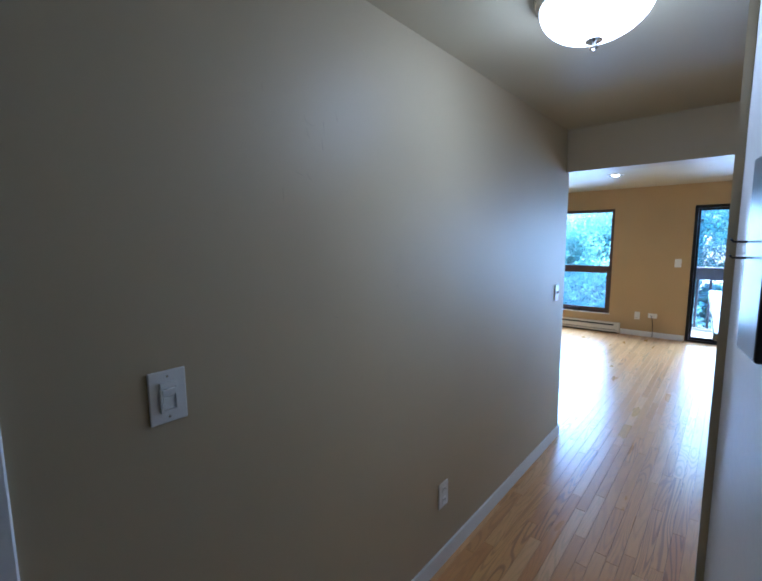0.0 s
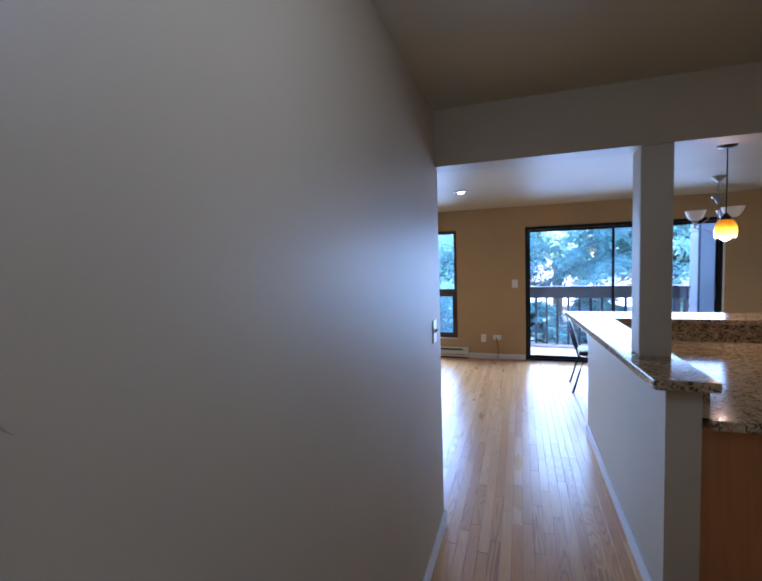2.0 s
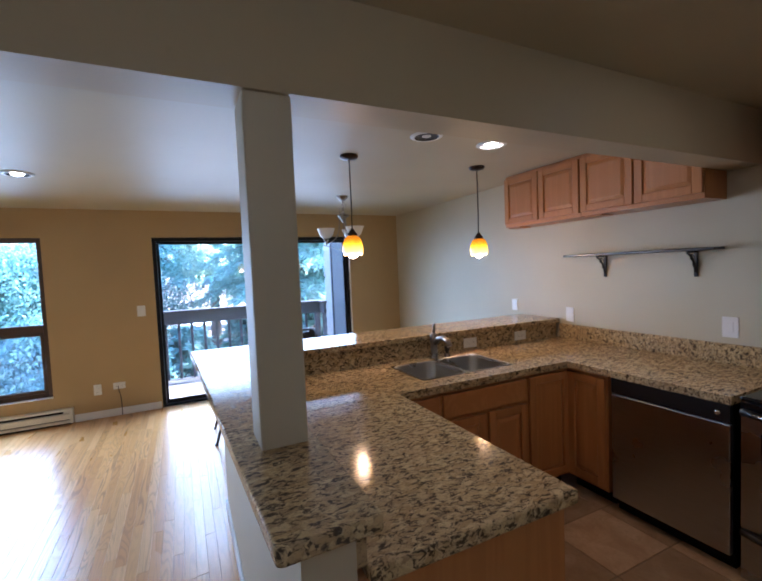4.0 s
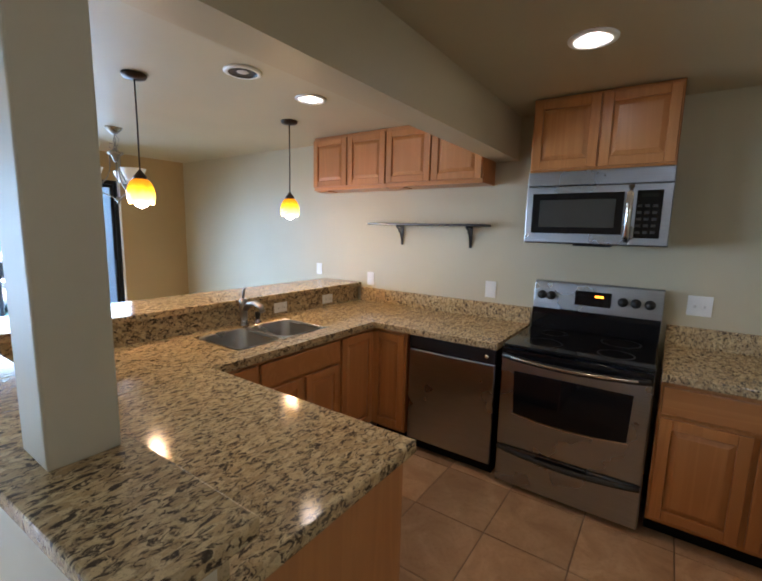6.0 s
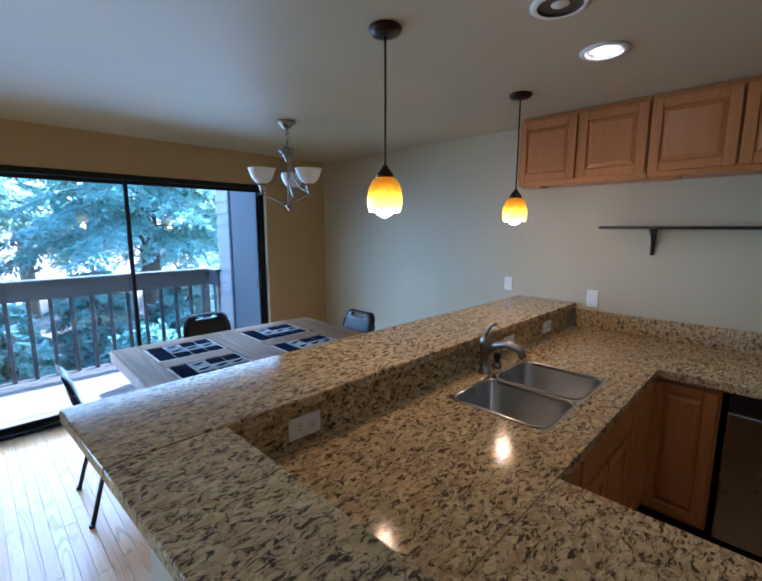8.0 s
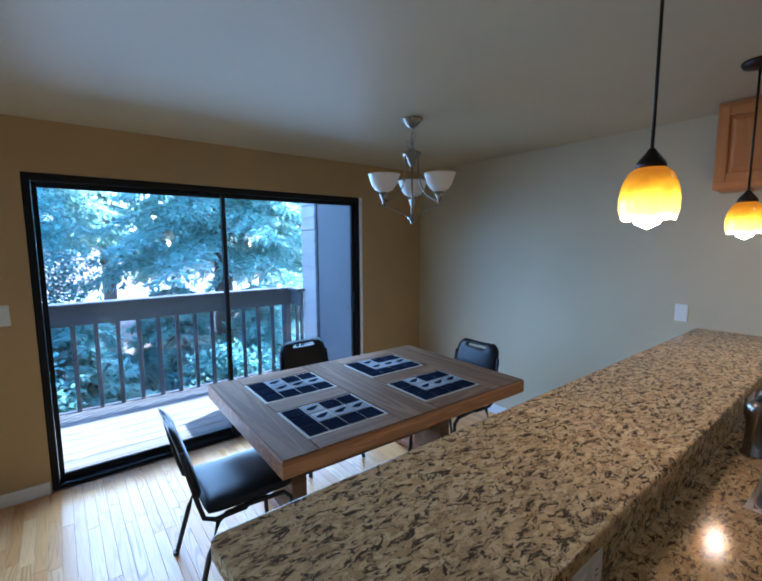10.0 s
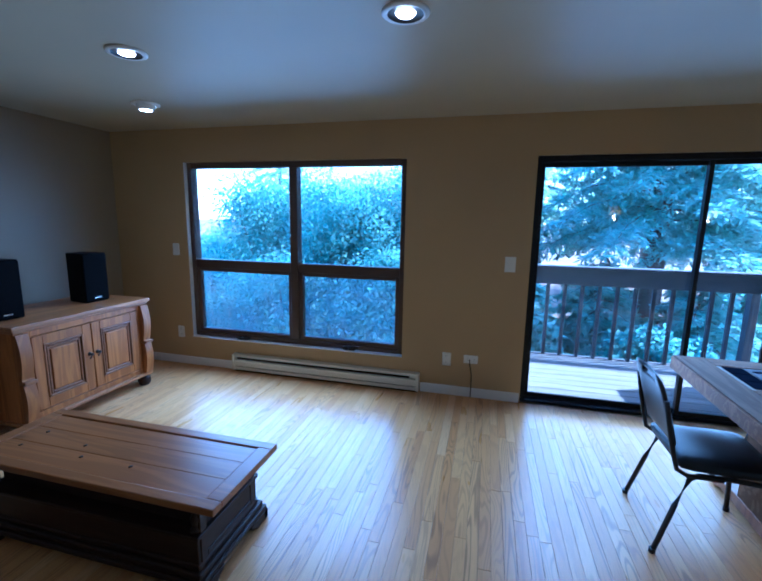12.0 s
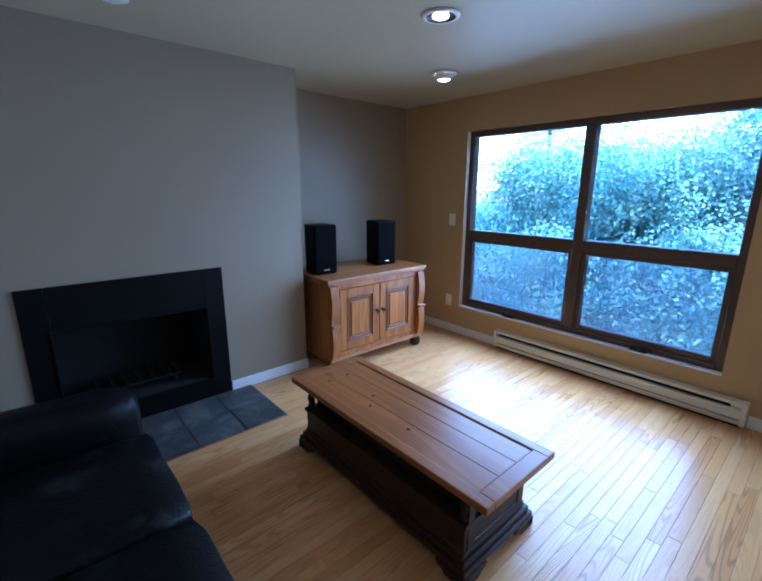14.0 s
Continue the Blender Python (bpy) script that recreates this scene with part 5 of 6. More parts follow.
def chandelier():
    x, y = 1.968, 6.527
    c = thing("chandelier", x, y, ZC, "three-arm nickel chandelier with alabaster glass cups, unlit", "chandelier")
    part("canopy", lathe([(0.0, 0.0), (0.066, 0.0), (0.064, -0.008), (0.030, -0.045), (0.012, -0.055), (0.0, -0.055)], 28, closed=False), M_FAUCET, c)
    for k in range(4):
        zc = -0.075 - 0.03 * k
        pts = [(0.012 * math.cos(a) * (1 if k % 2 else 0.25), 0.012 * math.cos(a) * (0.25 if k % 2 else 1), zc + 0.020 * math.sin(a)) for a in [2 * math.pi * q / 10 for q in range(11)]]
        part("chain_link", tube(pts, 0.0032, 6), M_FAUCET, c)
    part("wire", tube([(0.0, 0.0, -0.05), (0.04, 0.01, -0.09), (0.03, 0.02, -0.14), (-0.04, 0.0, -0.13), (-0.05, -0.01, -0.17), (0.0, 0.0, -0.19)], 0.003, 6), M_FAUCET, c)
    part("hub", lathe([(0.0, -0.165), (0.012, -0.17), (0.030, -0.185), (0.062, -0.20), (0.060, -0.215), (0.034, -0.23), (0.022, -0.26), (0.012, -0.28), (0.0, -0.285)], 24, closed=False), M_FAUCET, c)
    part("centre_rod", tube([(0, 0, -0.28), (0, 0, -0.60)], 0.005, 8), M_FAUCET, c)
    part("finial", lathe([(0.0, -0.565), (0.014, -0.575), (0.030, -0.59), (0.018, -0.605), (0.008, -0.615), (0.012, -0.623), (0.0, -0.632)], 20, closed=False), M_FAUCET, c)
    for deg in (46, 166, 286):
        a = radians(deg)
        u = Vector((math.cos(a), math.sin(a), 0))
        R = 0.19
        pts = [u * 0.045 + Vector((0, 0, -0.215))] + curve(u * 0.045 + Vector((0, 0, -0.30)), u * 0.05 + Vector((0, 0, -0.47)), u * R + Vector((0, 0, -0.50)), 9)
        part("arm", tube(pts, 0.0055, 8), M_FAUCET, c)
        pts = curve(u * (R + 0.035) + Vector((0, 0, -0.515)), u * (R - 0.06) + Vector((0, 0, -0.53)), u * 0.015 + Vector((0, 0, -0.592)), 8)
        part("brace", tube(pts, 0.0048, 8), M_FAUCET, c)
        at = (u.x * R, u.y * R, 0)
        cup = part("socket_cup", lathe([(0.0, -0.52), (0.008, -0.515), (0.012, -0.50), (0.022, -0.47), (0.032, -0.445), (0.0, -0.443)], 18, at=at, closed=False), M_FAUCET, c)
        prof = [(0.024, -0.444), (0.055, -0.428), (0.074, -0.40), (0.086, -0.365), (0.094, -0.342), (0.098, -0.340), (0.090, -0.344), (0.080, -0.366), (0.068, -0.40), (0.048, -0.424), (0.0, -0.432)]
        part("glass_cup", lathe(prof, 28, at=at, closed=False), M_FROST, c, "white alabaster glass cup")


ceiling_dome()
recessed(-0.64, 6.17, ZC, True, 0.12, "dark")
recessed(-2.115, 6.267, ZC, True, 0.13, "dark")
recessed(-2.80, 7.10, ZC, True, 0.18, "eye")
recessed(1.75, 4.503, ZC, False, 0)
recessed(2.262, 4.516, ZC, True, 0.44)
recessed(2.30, 2.931, ZH, True, 0.44)
pendant(1.46, 5.045, 1.812)
pendant(2.57, 5.045, 1.786)
chandelier()
sd = thing("smoke_detector", -2.90, 4.98, ZC, "white round smoke detector on the ceiling", "smoke detector")
part("base", lathe([(0.0, 0.0), (0.075, 0.0), (0.075, -0.012), (0.0, -0.012)], 28, closed=False), M_WHITE, sd)
part("cover", lathe([(0.070, -0.012), (0.066, -0.032), (0.045, -0.042), (0.0, -0.044)], 28, closed=False), M_WHITE, sd)
pt = thing("ceiling_patch", 0.25, 6.13, ZC, "rough plaster patch on the ceiling", "patch")
part("plaster", prism([(-0.07, -0.03), (-0.02, -0.045), (0.06, -0.03), (0.085, 0.01), (0.03, 0.04), (-0.05, 0.03)], -0.0013, -0.0003, 'z'), M_CEIL, pt)


# ---- living room things ----
def fireplace():
    f = thing("fireplace", BRX, 4.985, 0.0, "black metal fireplace insert with sooty firebox", "fireplace")
    W, Z = 0.555, 0.960
    a, z0, z1 = 0.425, 0.155, 0.690
    part("side_panel", box(0.001, 0.014, -W, -a - 0.001, 0.013, Z, 0.002), M_BLACKMT, f)
    part("side_panel", box(0.001, 0.014, a + 0.001, W, 0.013, Z, 0.002), M_BLACKMT, f)
    part("top_panel", box(0.001, 0.014, -a, a, z1, Z, 0.002), M_BLACKMT, f)
    part("bottom_panel", box(0.001, 0.014, -a, a, 0.013, z0, 0.002), M_BLACKMT, f)
    lip = bmesh.new()
    bx(lip, 0.008, 0.024, -a - 0.012, -a, z0 - 0.012, z1 + 0.012, 0.002)
    bx(lip, 0.008, 0.024, a, a + 0.012, z0 - 0.012, z1 + 0.012, 0.002)
    bx(lip, 0.008, 0.028, -a, a, z1, z1 + 0.014, 0.002)
    bx(lip, 0.008, 0.024, -a, a, z0 - 0.012, z0, 0.002)
    part("trim_lip", lip, M_BLACKMT, f)
    part("firebox_back", box(-0.42, -0.401, -a - 0.04, a + 0.04, 0.105, 0.735), M_SOOT, f)
    part("firebox_side", box(-0.40, 0.0, -a - 0.04, -a, 0.105, 0.735), M_SOOT, f)
    part("firebox_side", box(-0.40, 0.0, a, a + 0.04, 0.105, 0.735), M_SOOT, f)
    part("firebox_floor", box(-0.40, 0.0, -a, a, 0.105, z0), M_SOOT, f)
    part("firebox_roof", box(-0.40, 0.0, -a, a, z1, 0.735), M_SOOT, f)
    gr = bmesh.new()
    for k in range(7):
        y = -0.24 + 0.08 * k
        bx(gr, -0.33, -0.10, y - 0.008, y + 0.008, 0.215, 0.232)
    for xx in (-0.30, -0.13):
        bx(gr, xx - 0.008, xx + 0.008, -0.25, 0.25, 0.20, 0.215)
        for y in (-0.22, 0.22):
            bx(gr, xx - 0.008, xx + 0.008, y - 0.008, y + 0.008, 0.156, 0.20)
    part("log_grate", gr, M_IRON, f)


def coffee_table():
    t = thing("coffee_table", -1.90, 5.835, 0.0, "low antique pine coffee table on a dark carved chest base", "coffee table")
    L, D, Z = 0.682, 0.248, 0.418
    top = bmesh.new()
    f = 0.055
    bx(top, -L, L, -D, -D + f, Z - 0.032, Z, 0.005, 2)
    bx(top, -L, L, D - f, D, Z - 0.032, Z, 0.005, 2)
    bx(top, -L, -L + 0.07, -D + f, D - f, Z - 0.032, Z, 0.004, 2)
    bx(top, L - 0.07, L, -D + f, D - f, Z - 0.032, Z, 0.004, 2)
    part("top_frame", top, M_PINE_X, t, "antique pine top frame")
    n = 3
    w = (2 * (D - f)) / n
    for k in range(n):
        y = -D + f + k * w
        part("top_board", box(-L + 0.072, L - 0.072, y + 0.0004, y + w - (0.010 if k == n - 1 else 0.0004), Z - 0.030, Z - 0.003, 0.002), M_PINE_X, t, "antique pine board with nail plugs")
    for px, py in ((-0.50, -0.10), (-0.50, 0.03), (-0.20, -0.02), (-0.13, -0.10), (0.15, -0.10)):
        part("nail_plug", lathe([(0.010, Z - 0.003), (0.009, Z - 0.0012), (0.0, Z - 0.001)], 10, at=(px, py, 0), closed=False), M_DARKWOOD, t)
    part("moulding_under_top", box(-L + 0.035, L - 0.035, -D + 0.03, D - 0.03, Z - 0.052, Z - 0.033, 0.006, 2), M_DARKWOOD, t)
    body = bmesh.new()
    bx(body, -0.565, 0.565, -0.15, 0.19, 0.10, Z - 0.053, 0.004)
    part("chest", body, M_DARKWOOD, t, "dark stained chest body")
    for s in (-1, 1):
        a, b = sorted((s * 0.566, s * 0.580))
        ep = bmesh.new()
        bx(ep, a, b, -0.20, -0.16, 0.11, Z - 0.055, 0.003)
        bx(ep, a, b, 0.16, 0.20, 0.11, Z - 0.055, 0.003)
        bx(ep, a, b, -0.16, 0.16, 0.11, 0.15, 0.003)
        bx(ep, a, b, -0.16, 0.16, Z - 0.09, Z - 0.055, 0.003)
        part("end_frame", ep, M_DARKWOOD, t)
    part("shelf_ledge", box(-0.585, 0.585, -0.225, 0.225, 0.235, 0.255, 0.005, 2), M_DARKWOOD, t)
    part("lower_case", box(-0.575, 0.575, -0.215, 0.215, 0.10, 0.234, 0.003), M_DARKWOOD, t)
    prof = [(0.016, 0.256), (0.022, 0.262), (0.022, 0.272), (0.013, 0.280), (0.017, 0.30), (0.022, 0.318), (0.014, 0.338), (0.011, 0.348), (0.020, 0.356), (0.022, Z - 0.053)]
    for sx in (-1, 1):
        for sy in (-1, 1):
            part("turned_post", lathe(prof, 16, at=(sx * 0.555, sy * 0.195, 0)), M_DARKWOOD, t, "small turned corner post")
    for k, (g, z0, z1) in enumerate(((0.0, 0.095, 0.125), (0.016, 0.068, 0.100), (0.030, 0.045, 0.072))):
        part("plinth_moulding", box(-0.582 - g, 0.582 + g, -0.222 - g, 0.222 + g, z0, z1, 0.008, 2), M_DARKWOOD, t)
    out = [(0.0, 0.0), (0.10, 0.0), (0.115, 0.018), (0.14, 0.022), (0.15, 0.046), (0.0, 0.046)]
    for sx in (-1, 1):
        for sy in (-1, 1):
            fo = prism([(sx * (0.615 - q), z) for q, z in out], min(sy * 0.255, sy * 0.215), max(sy * 0.255, sy * 0.215), 'y', 0.003)
            fo2 = prism([(sy * (0.255 - q), z) for q, z in out], min(sx * 0.615, sx * 0.575), max(sx * 0.615, sx * 0.575), 'x', 0.003)
            me = bpy.data.meshes.new("tmp")
            fo2.to_mesh(me)
            fo2.free()
            fo.from_mesh(me)
            bpy.data.meshes.remove(me)
            part("bracket_foot", fo, M_DARKWOOD, t, "carved bracket foot")


def sideboard():
    s = thing("sideboard", -3.20, 6.815, 0.0, "antique pine sideboard with two panelled doors and scrolled pilasters", "sideboard")
    W, Dp, Z = 0.535, 0.62, 0.800
    part("top", box(-Dp - 0.01, 0.03, -W - 0.025, W + 0.025, Z - 0.03, Z, 0.006, 2), M_PINE_Y, s)
    part("top_moulding", box(-Dp, 0.015, -W - 0.01, W + 0.01, Z - 0.052, Z - 0.031, 0.006, 2), M_PINE_Y, s)
    part("body", box(-Dp, -0.022, -W, W, 0.10, Z - 0.053, 0.003), M_PINE, s)
    fr = bmesh.new()
    bx(fr, -0.021, 0.0, -W, -W + 0.10, 0.105, Z - 0.054, 0.002)
    bx(fr, -0.021, 0.0, W - 0.10, W, 0.105, Z - 0.054, 0.002)
    bx(fr, -0.021, 0.0, -W + 0.10, W - 0.10, Z - 0.095, Z - 0.054, 0.002)
    bx(fr, -0.021, 0.0, -W + 0.10, W - 0.10, 0.105, 0.165, 0.002)
    part("face_frame", fr, M_PINE, s)
    part("base_moulding", box(-Dp - 0.005, 0.022, -W - 0.012, W + 0.012, 0.095, 0.125, 0.008, 2), M_PINE_Y, s)
    for k, sd in enumerate((-1, 1)):
        a, b = sorted((sd * 0.004, sd * (W - 0.103)))
        z0, z1 = 0.172, Z - 0.10
        d = bmesh.new()
        q = 0.07
        bx(d, -0.018, 0.004, a, a + q, z0, z1, 0.003)
        bx(d, -0.018, 0.004, b - q, b, z0, z1, 0.003)
        bx(d, -0.018, 0.004, a + q, b - q, z0, z0 + q, 0.003)
        bx(d, -0.018, 0.004, a + q, b - q, z1 - q, z1, 0.003)
        door = part("door", d, M_PINE, s)
        mo = bmesh.new()
        for i, (g, xx) in enumerate(((0.0, 0.010), (0.022, 0.004))):
            A, B, C, E = a + q + g, b - q - g, z0 + q + g, z1 - q - g
            for r in ((A, A + 0.014, C, E), (B - 0.014, B, C, E), (A + 0.014, B - 0.014, C, C + 0.014), (A + 0.014, B - 0.014, E - 0.014, E)):
                bx(mo, -0.012, xx, r[0], r[1], r[2], r[3], 0.003)
        part("panel_moulding", mo, M_PINE_DK, door, "darker moulding round the panel")
        part("raised_panel", box(-0.014, 0.006, a + q + 0.045, b - q - 0.045, z0 + q + 0.045, z1 - q - 0.045, 0.006, 2), M_PINE, door)
        part("recess_panel", box(-0.016, -0.008, a + q, b - q, z0 + q, z1 - q), M_PINE, door)
        hy = sd * 0.033
        hnd = lathe([(0.016, 0.004), (0.014, 0.010), (0.006, 0.014), (0.006, 0.026), (0.013, 0.034), (0.0, 0.038)], 14, at=(0, hy, 0.46), axis='x', closed=False)
        tube([(0.03, hy, 0.46), (0.034, hy - 0.012, 0.446), (0.03, hy - 0.02, 0.43)], 0.005, 8, hnd)
        part("door_handle", hnd, M_IRON, door, "dark iron turn handle")
        # scrolled pilaster
        y0, y1 = sorted((sd * W, sd * (W - 0.075)))
        n = 24
        front = []
        for i in range(n + 1):
            z = 0.13 + (Z - 0.19) * i / n
            u = i / n
            front.append((0.020 + 0.022 * abs(math.sin(u * math.pi * 2.0)) + 0.012 * (1 - u), z))
        part("scrolled_pilaster", prism([(0.0, 0.13)] + front + [(0.0, Z - 0.06)], y0, y1, 'y', 0.0), M_PINE, s, "scroll-cut pine pilaster")
        part("pilaster_block", box(0.0, 0.058, y0 - 0.004, y1 + 0.004, 0.40, 0.425, 0.006, 2), M_PINE_DK, s)
        for xx in (-0.03, -Dp + 0.06):
            part("bun_foot", lathe([(0.030, 0.095), (0.048, 0.08), (0.055, 0.05), (0.050, 0.02), (0.036, 0.0), (0.0, 0.0)], 20, at=(xx, sd * (W - 0.045), 0), closed=False), M_DARKWOOD, s, "dark bun foot")


def speaker(x, y, z, rz):
    s = thing("loudspeaker", x, y, z, "black bookshelf loudspeaker standing on the sideboard", "loudspeaker", rz, "loudspeakers on the sideboard")
    out = [(-0.10, -0.085), (0.10, -0.105), (0.10, 0.105), (-0.10, 0.085)]
    part("cabinet", prism(out, 0.004, 0.410, 'z', 0.006), M_SPEAKER, s)
    g = box(0.101, 0.114, -0.100, 0.100, 0.012, 0.403, 0.008, 2)
    part("grille", g, M_GRILLE, s, "black cloth grille")
    part("badge", box(0.1145, 0.116, -0.028, 0.028, 0.035, 0.045), M_CHROME, s)
    for px in (-0.08, 0.08):
        for py in (-0.065, 0.065):
            part("rubber_foot", lathe([(0.008, 0.0), (0.008, 0.0045)], 10, at=(px, py, 0)), M_BLACKPL, s)


def soft(name, x0, x1, y0, y1, z0, z1, parent, puff=0.03, bev=0.05, mat=None, label=""):
    """A padded block with rounded edges and a swollen face."""
    bm = box(x0, x1, y0, y1, z0, z1)
    bmesh.ops.subdivide_edges(bm, edges=bm.edges[:], cuts=7, use_grid_fill=True)
    c = Vector(((x0 + x1) / 2, (y0 + y1) / 2, (z0 + z1) / 2))
    hx, hy, hz = (x1 - x0) / 2, (y1 - y0) / 2, (z1 - z0) / 2
    r = min(bev, hx, hy, hz)
    for v in bm.verts:
        d = v.co - c
        core = Vector((max(-hx + r, min(hx - r, d.x)), max(-hy + r, min(hy - r, d.y)), max(-hz + r, min(hz - r, d.z))))
        off = d - core
        if off.length > 1e-6:
            off = off.normalized() * r
        p = core + off
        u, w, q = p.x / hx, p.y / hy, p.z / hz
        if p.z > 0:
            p.z += puff * max(0, 1 - u * u) * max(0, 1 - w * w)
        p += Vector(noise.noise_vector((c + p) * 7.0)) * 0.006
        v.co = c + p
    for f in bm.faces:
        f.smooth = True
    return part(name, bm, mat or M_LEATHER, parent, label)


def sofa():
    s = thing("sofa", -1.84, 4.25, 0.0, "black leather sofa with lighter grey patches", "sofa")
    x0, x1, y0, y1 = -0.93, 0.86, -0.62, 0.58
    soft("base", x0 + 0.05, x1 - 0.05, y0 + 0.05, y1 - 0.03, 0.06, 0.28, s, 0.0, 0.03)
    soft("backrest", x0 + 0.03, x1 - 0.03, y0, y0 + 0.26, 0.07, 0.78, s, 0.02, 0.08)
    soft("armrest", x0, x0 + 0.24, y0 + 0.02, y1 - 0.02, 0.06, 0.60, s, 0.015, 0.085)
    soft("armrest", x1 - 0.24, x1, y0 + 0.02, y1 - 0.02, 0.06, 0.60, s, 0.015, 0.085)
    m = (x0 + x1) / 2
    for a, b in ((x0 + 0.235, m - 0.002), (m + 0.002, x1 - 0.235)):
        soft("seat_cushion", a, b, y0 + 0.25, y1, 0.275, 0.43, s, 0.02, 0.05)
        soft("back_cushion", a, b, y0 + 0.22, y0 + 0.44, 0.43, 0.80, s, 0.0, 0.08)
    for px in (x0 + 0.1, x1 - 0.1):
        for py in (y0 + 0.1, y1 - 0.1):
            part("foot", lathe([(0.025, 0.0), (0.03, 0.062)], 12, at=(px, py, 0)), M_BLACKPL, s)


M_PINE_Y = wood("antique_pine_across", (0.46, 0.19, 0.05), (0.19, 0.07, 0.02), 0.38, 'y', 0.9, 0.9, 0.12)
M_PINE_DK = wood("antique_pine_dark", (0.29, 0.115, 0.035), (0.13, 0.05, 0.016), 0.36, 'z', 0.9, 0.0, 0.1)
M_SPEAKER = plain("black_speaker_vinyl", (0.003, 0.003, 0.0035), 0.55, grain=200.0, spec=0.06)
M_GRILLE = plain("black_grille_cloth", (0.004, 0.004, 0.0045), 0.9, grain=700.0, relief=0.5, spec=0.05)
fireplace()
coffee_table()
sideboard()
speaker(-3.50, 6.40, 0.800, -4)
speaker(-3.52, 7.09, 0.800, -4)
sofa()

# slate hearth
hearth = structure("hearth", box(BRX + 0.001, -2.862, 4.27, 5.695, -0.004, 0.004), M_GROUT, "grey slate tile hearth set in the floor", "hearth")
rng = random.Random(5)
for i in range(2):
    for j in range(5):
        xa, ya = BRX + 0.004 + i * 0.2895, 5.692 - (j + 1) * 0.284
        part("tile", box(xa, xa + 0.284, ya, ya + 0.279, 0.004, 0.010 + rng.random() * 0.003, 0.003), M_SLATE, hearth)


# ---- dining ----
def dining_table():
    t = thing("dining_table", 1.722, 6.665, 0.0, "rustic wooden dining table with inset blue and white tiles", "dining table", -1.6)
    L, D, Z = 0.836, 0.578, 0.712
    part("tabletop", box(-L, L, -D, D, Z - 0.085, Z - 0.007, 0.006, 2), M_TABLE_EDGE, t, "thick tabletop edge of orange-brown wood")
    e, g = 0.004, 0.0012
    for a, b in ((-L + e, -0.66), (-0.19, 0.07), (0.54, L - e)):
        part("cross_board", box(a + g, b - g, -D + e, D - e, Z - 0.0069, Z, 0.003), M_TABLE_Y, t, "worn grey-brown plank")
    for a, b in ((-0.66, -0.19), (0.07, 0.54)):
        for c, d in ((-D + e, -0.46), (-0.092, 0.06), (0.428, D - e)):
            part("plank", box(a + g, b - g, c + g, d - g, Z - 0.0069, Z, 0.003), M_TABLE, t, "worn grey-brown plank")
    white = {(1, 2), (1, 1), (2, 1), (3, 1)}
    for gx in (-0.645, 0.085):
        for gy in (-0.445, 0.075):
            f = part("tile_field", box(gx - 0.012, gx + 0.452, gy - 0.012, gy + 0.352, Z - 0.0068, Z - 0.003), M_TILEGROUT, t, "pale grout bed of the inset")
            for i in range(4):
                for j in range(3):
                    pale = (i, j) in white
                    xa, ya = gx + i * 0.110, gy + j * 0.114
                    tl = part("tile", box(xa + 0.003, xa + 0.107, ya + 0.003, ya + 0.111, Z - 0.003, Z + 0.001, 0.002), M_PALETILE if pale else M_BLUETILE, f)
                    if pale:
                        lf = prism([(xa + 0.055 + 0.038 * math.cos(a) + 0.01 * math.sin(2 * a), ya + 0.057 + 0.020 * math.sin(a) + 0.012 * math.cos(a)) for a in [k * math.pi / 6 for k in range(12)]], Z + 0.001, Z + 0.0015, 'z')
                        tl.data.materials.append(M_BLUETILE)
                        bm = bmesh.new()
                        bm.from_mesh(tl.data)
                        n0 = len(bm.faces)
                        tmp = bpy.data.meshes.new("leaf_motif")
                        lf.to_mesh(tmp)
                        bm.from_mesh(tmp)
                        bpy.data.meshes.remove(tmp)
                        bm.faces.ensure_lookup_table()
                        for fc in bm.faces[n0:]:
                            fc.material_index = 1
                        bm.to_mesh(tl.data)
                        bm.free()
    for sx in (-1, 1):
        x = sx * 0.56
        part("trestle_post", box(x - 0.045, x + 0.045, -0.14, 0.14, 0.07, Z - 0.135, 0.008, 2), M_TABLE, t)
        part("trestle_cap", box(x - 0.05, x + 0.05, -0.40, 0.40, Z - 0.134, Z - 0.086, 0.008, 2), M_TABLE, t)
        out = [(-0.43, 0.0), (-0.34, 0.0), (-0.30, 0.022), (0.30, 0.022), (0.34, 0.0), (0.43, 0.0), (0.42, 0.04), (0.30, 0.065), (0.16, 0.085), (-0.16, 0.085), (-0.30, 0.065), (-0.42, 0.04)]
        part("trestle_foot", prism(out, x - 0.05, x + 0.05, 'x', 0.005), M_PINE_DK, t, "dark curved trestle foot")
    part("stretcher", box(-0.512, 0.512, -0.03, 0.03, 0.26, 0.36, 0.006, 2), M_TABLE, t)


